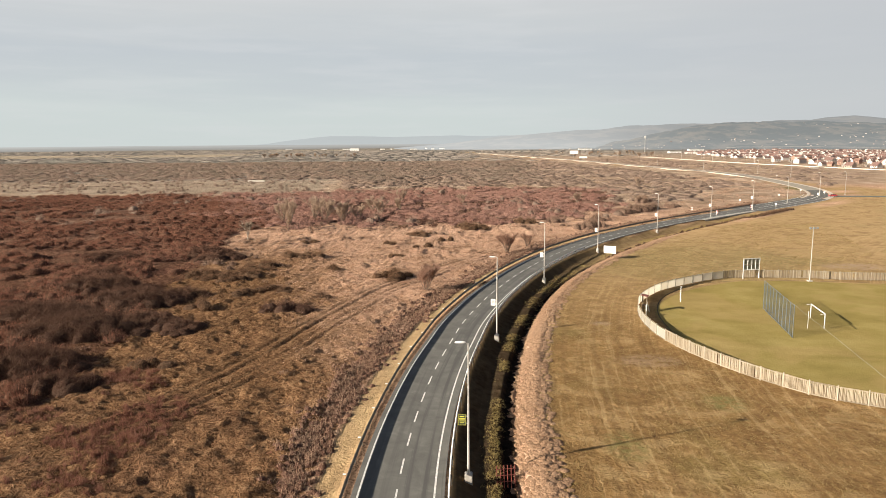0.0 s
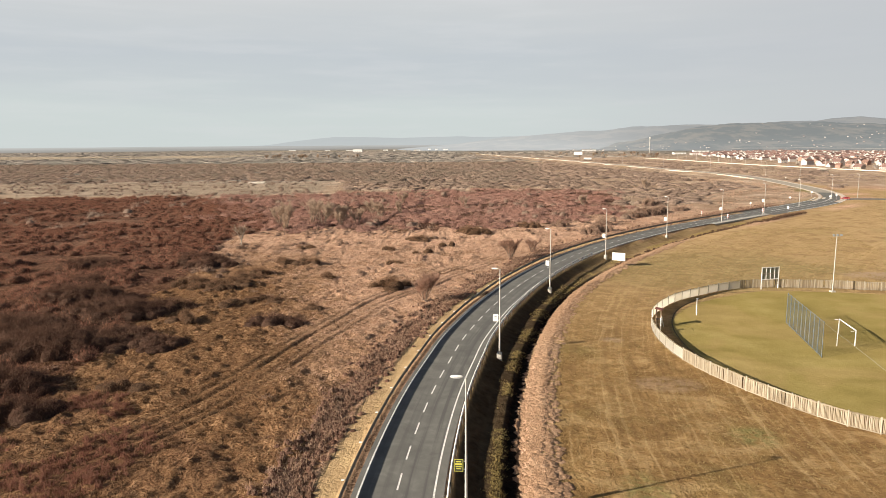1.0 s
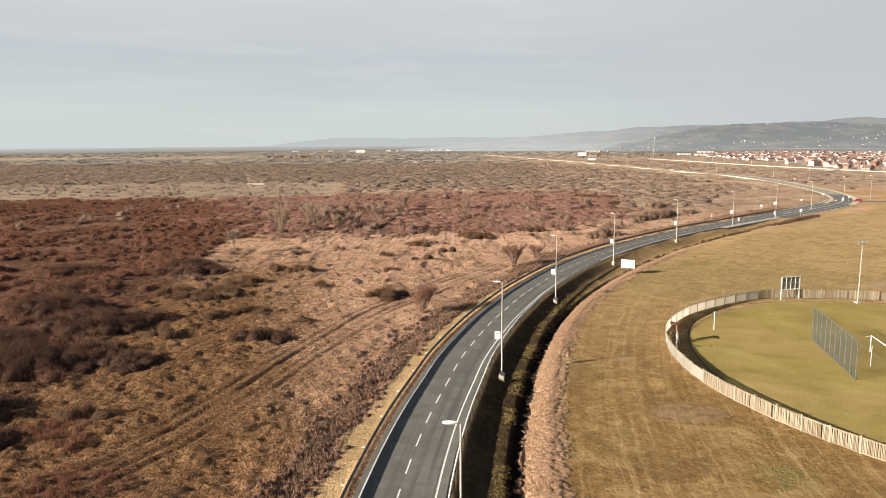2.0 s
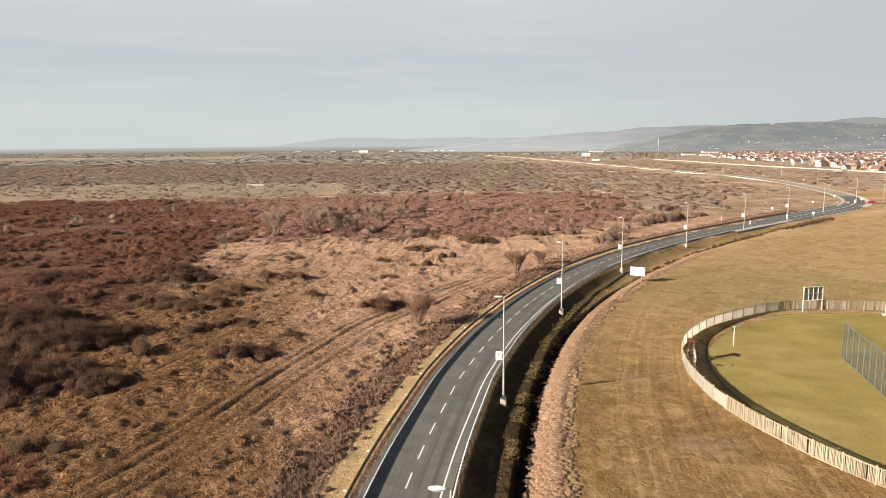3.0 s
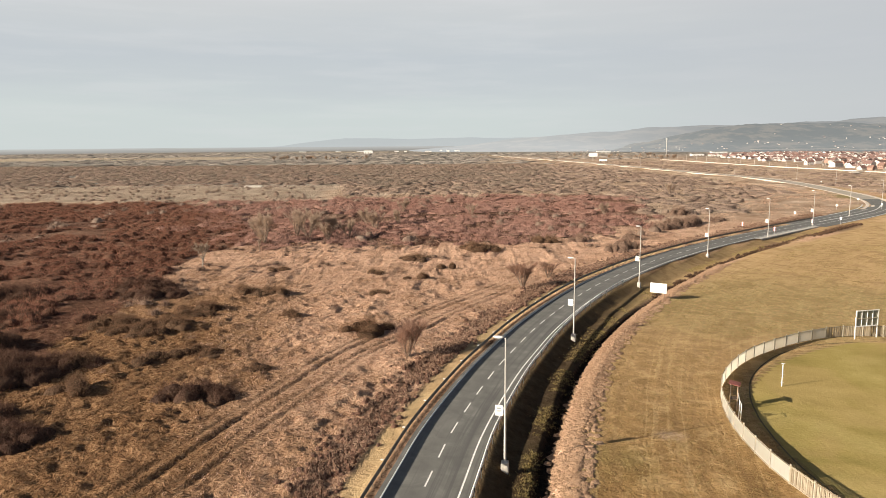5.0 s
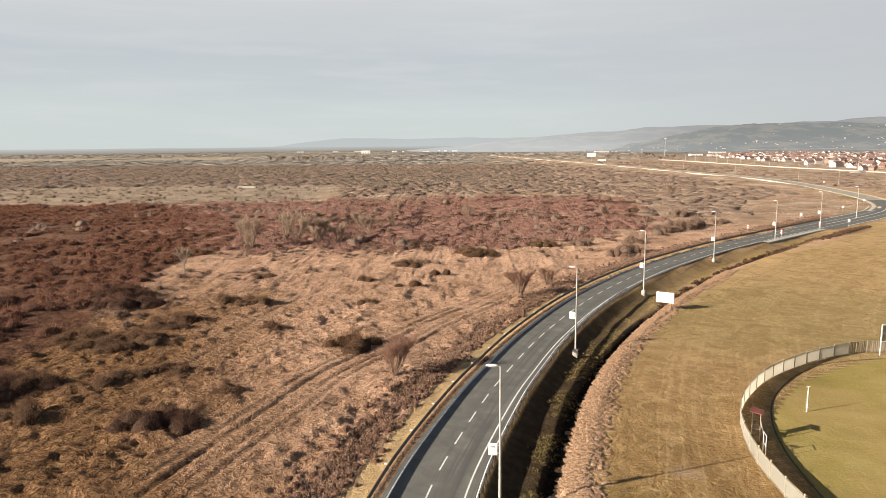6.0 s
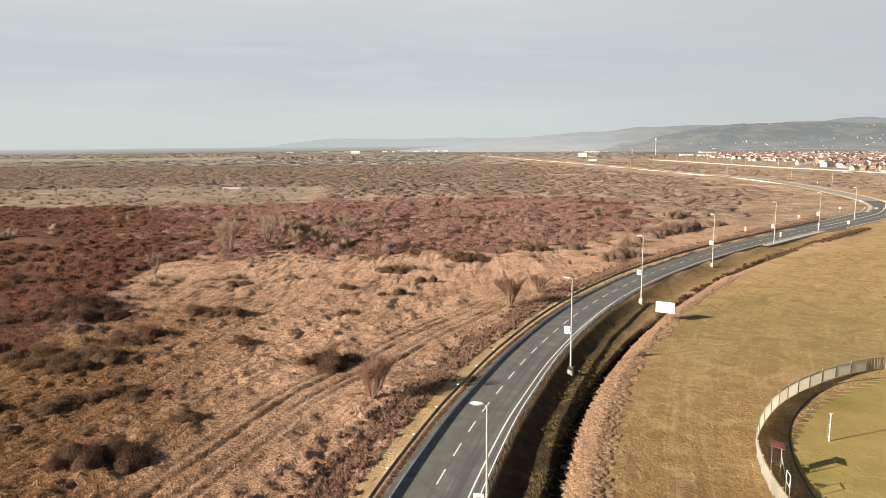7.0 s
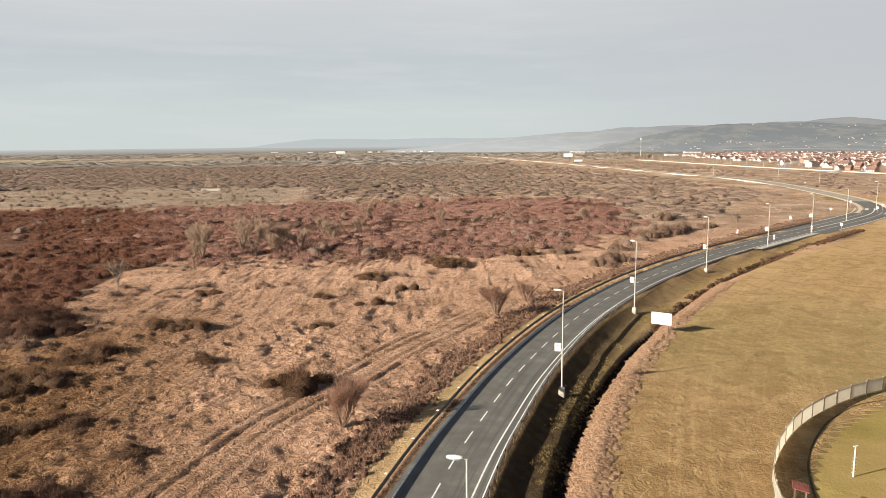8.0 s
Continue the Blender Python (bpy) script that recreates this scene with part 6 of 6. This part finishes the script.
# ---- along the far roads ----
def raised_strip(name, line, wide, mat, z):
    """A level strip along a line, a little over the plain, with a thickness."""
    r = rights(line)
    a, b = line - r * wide / 2, line + r * wide / 2
    n = len(line)
    v = np.vstack([np.column_stack([q, np.full(n, h)]) for h in (z, z - 1.2) for q in (a, b)])
    i = np.arange(n - 1)
    quads = np.vstack([np.column_stack([i, i + n, i + n + 1, i + 1]), np.column_stack([i, i + 1, i + 1 + 2 * n, i + 2 * n]), np.column_stack([i + n, i + 3 * n, i + 3 * n + 1, i + n + 1])])
    return quick_mesh(name, v, quads, mat)


def far_roads():
    line = ROAD_LINE[530:]
    ribs = ((5.0, 7.4, "broad pale gravel shoulder of the far road"), (-6.2, -4.7, "narrow pale gravel shoulder of the far road"))
    for lo, hi, label in ribs:
        tagged(ribbon("road_shoulder", line, lo, hi, 0.03, GRAVEL, thick=0.8), label, "road shoulder", kind="structure")
    tagged(ribbon("road_far", ROAD_LINE[600:], -4.6, 4.9, 0.02, PALE_FAR_ROAD), "pale far stretch of the road", "road", kind="structure")
    side = spline([(372, 1330), (385, 1180), (392, 1045), (402, 915), (416, 830), (429, 755), (442, 695), (470, 620), (560, 500), (720, 380)], 4.0)
    tagged(raised_strip("road_side", side, 6.5, GRAVEL, 0.75), "pale village road along the edge of the scrub", "road", kind="structure")
    spur = spline([(424, 776), (408, 768), (396, 742), (388, 724)], 2.0)
    tagged(raised_strip("road_spur", spur, 7.0, GRAVEL, 0.72), "pale gravel spur beside the village road", "road", kind="structure")
    exit_line = spline([(196, 376), (217, 382), (250, 377), (310, 365), (405, 349)], 1.0)
    lane = ribbon("road_exit", exit_line, -4.5, 4.5, 0.012, ASPHALT, lane=3.5, thick=0.15)
    tagged(lane, "asphalt side road leaving the junction", "road", kind="structure")
    bend = ROAD_LINE[432:560]
    for off in (-7.7, 0.0, 7.7):
        ribbon("edge_line", bend[30:], off - 0.22, off + 0.22, 0.02, PAINT, road, "solid white lane line")
    walkway = ribbon("pavement", ROAD_LINE[396:446], 4.45, 6.6, 0.10, CONCRETE, thick=0.5)
    tagged(walkway, "pale concrete pavement before the junction", "pavement", kind="structure")
    patch = ribbon("road_widening", ROAD_LINE[446:532], -8.5, 8.5, 0.004, ASPHALT, lane=3.5)
    tagged(patch, "widened asphalt at the junction", "road", kind="structure")
    isle = thing("traffic_island", pose(207.5, 388.0, 0.0, 0, 0, -32), "pale kerbed traffic island in the junction", "traffic island")
    bm = B()
    box(bm, (1.6, 9.0, 0.16), (0, 0, 0.06), bevel=0.06)
    part("kerb", bm, CONCRETE, isle)
    bm = B()
    box(bm, (1.1, 8.4, 0.10), (0, 0, 0.13), bevel=0.02)
    part("infill", bm, GRAVEL, isle)
    # poles along the village road
    first = thing("utility_pole", pose(0, 0, 0), "slim pale utility pole along the village road", "utility pole", "poles along the village road")
    bm = B()
    rod(bm, (0, 0, -0.3), (0, 0, 10.5), 0.18, 0.12, 8)
    part("shaft", bm, POLE, first)
    part("crossarm", box(B(), (1.6, 0.14, 0.14), (0, 0, 10.0), bevel=0.02), POLE, first)
    spots = [side[i] + rights(side)[i] * -6.0 for i in range(4, len(side), 10)]
    first.matrix_basis = pose(spots[0][0], spots[0][1], 0)
    for x, y in spots[1:]:
        copy_thing(first, pose(x, y, 0.0, 0, 0, 20))


# paler asphalt colour for the far stretch of the road
PALE_FAR_ROAD = plain("pale_far_asphalt", (0.36, 0.32, 0.265), 0.95, 0.1, vary=0.2, scale=0.2)
GRAVEL = plain("pale_gravel", (0.66, 0.57, 0.47), 0.95, 0.1, vary=0.3, scale=0.3)
far_roads()


def hoarding(x, y, foot, wide, high, turn, label):
    top = thing("hoarding", pose(x, y, on_ground(x, y), 0, 0, turn), label, "billboard")
    bm = B()
    rod(bm, (0, 0.2, -0.3), (0, 0.2, foot + high * 0.9), 0.4, 0.3, 12)
    part("mast", bm, POLE, top)
    part("panel", box(B(), (wide, 0.3, high), (0, -0.15, foot + high / 2), bevel=0.04), WHITE, top)
    bm = B()
    box(bm, (wide * 0.9, 0.25, 0.25), (0, 0.2, foot + high * 0.3))
    box(bm, (wide * 0.9, 0.25, 0.25), (0, 0.2, foot + high * 0.75))
    part("truss", bm, GALVANISED, top)


hoarding(238, 1290, 7.5, 15.5, 6.0, -8, "large white hoarding on a mast by the far road")


def radio_mast():
    top = thing("radio_mast", pose(470, 1640, 0), "tall pale radio mast above the scrub", "radio mast")
    bm = B()
    rod(bm, (0, 0, -0.5), (0, 0, 42), 0.75, 0.45, 10)
    part("shaft", bm, POLE, top)
    bm = B()
    for k in range(3):
        rod(bm, (0, 0, 35.5 + 2.6 * k), (0, 0, 35.9 + 2.6 * k), 1.6, 1.6, 12)
    part("platform", bm, POLE, top)
    for k in range(6):
        a = k * math.pi / 3
        part("antenna", box(B(), (0.5, 0.5, 3.4), (1.9 * math.cos(a), 1.9 * math.sin(a), 39.8), bevel=0.05), WHITE, top)


radio_mast()


PALE_WALL = plain("pale_rendered_wall", (0.66, 0.61, 0.53), 0.9, 0.1, vary=0.2)


def ruin():
    top = thing("ruin", pose(-158.5, 574, on_ground(-158.5, 574), 0, 0, 4), "low roofless concrete ruin on the pale grass", "ruin")
    for x in (-6.6, 6.6):
        part("end_wall", box(B(), (0.4, 2.6, 1.3), (x, 0, 0.5), bevel=0.04), PALE_WALL, top)
    for k, wide in ((-1, 4.6), (0, 3.4), (1, 4.0)):
        part("front_wall", box(B(), (wide, 0.4, 1.4 + 0.25 * k), (k * 4.4, -1.3, 0.5), bevel=0.04), PALE_WALL, top)
    part("back_wall", box(B(), (12.8, 0.4, 1.5), (0, 1.3, 0.6), bevel=0.04), PALE_WALL, top)


ruin()


def trailer():
    top = thing("lorry_trailer", pose(231, 1165, 1.6, 0, 0, -8), "white box trailer parked beside the far road", "trailer")
    part("box", box(B(), (12.5, 2.5, 2.9), (0, 0, 2.5), bevel=0.08), WHITE, top)
    part("chassis", box(B(), (12.0, 1.2, 0.3), (0, 0, 0.85)), SIGN_GREY, top)
    for x in (-4.8, -3.6, 4.2):
        for y in (-1.0, 1.0):
            bm = B()
            bmesh.ops.create_cone(bm, cap_ends=True, segments=16, radius1=0.5, radius2=0.5, depth=0.35, matrix=pose(x, y, 0.5, 90))
            part("wheel", bm, RUBBER, top)


RUBBER = plain("tyre_rubber", (0.02, 0.02, 0.02), 0.8, 0.3, vary=0.2)
trailer()


def car(x, y, turn, paint, label):
    top = thing("car", pose(x, y, 0.015, 0, 0, turn), label, "car")
    bm = B()
    side = [(-2.1, 0.35), (2.1, 0.35), (2.15, 0.7), (1.9, 0.88), (0.95, 0.98), (0.35, 1.42), (-1.2, 1.45), (-1.95, 1.0), (-2.15, 0.75)]
    a = [bm.verts.new((px, -0.85 if z < 1.1 else -0.68, z)) for px, z in side]
    b = [bm.verts.new((px, 0.85 if z < 1.1 else 0.68, z)) for px, z in side]
    bm.faces.new(a)
    bm.faces.new(list(reversed(b)))
    for k in range(len(side)):
        bm.faces.new((a[k], b[k], b[(k + 1) % len(side)], a[(k + 1) % len(side)]))
    bmesh.ops.recalc_face_normals(bm, faces=bm.faces)
    bmesh.ops.bevel(bm, geom=bm.edges[:], offset=0.05, segments=2, affect="EDGES")
    body = part("body", bm, paint, top)
    for s_ in (-1, 1):
        part("side_window", box(B(), (1.7, 0.02, 0.30), (-0.35, s_ * 0.765, 1.2), Matrix.Rotation(radians(s_ * 22), 4, "X")), GLASS, body)
    part("windscreen", box(B(), (0.62, 1.2, 0.02), (0.665, 0, 1.215), Matrix.Rotation(radians(36), 4, "Y")), GLASS, body)
    for px in (-1.3, 1.35):
        for py in (-0.78, 0.78):
            bm = B()
            bmesh.ops.create_cone(bm, cap_ends=True, segments=18, radius1=0.32, radius2=0.32, depth=0.2, matrix=pose(px, py, 0.32, 90))
            wheel = part("wheel", bm, RUBBER, top)
            bm = B()
            bmesh.ops.create_cone(bm, cap_ends=True, segments=14, radius1=0.2, radius2=0.2, depth=0.22, matrix=pose(px, py, 0.32, 90))
            part("rim", bm, GALVANISED, wheel)
    for py in (-0.6, 0.6):
        part("headlight", box(B(), (0.05, 0.3, 0.12), (2.13, py, 0.72), bevel=0.01), WHITE, body)


car(214.5, 380.0, 175, plain("red_car_paint", (0.36, 0.035, 0.04), 0.3, 0.5, vary=0.1), "small red car waiting at the junction")
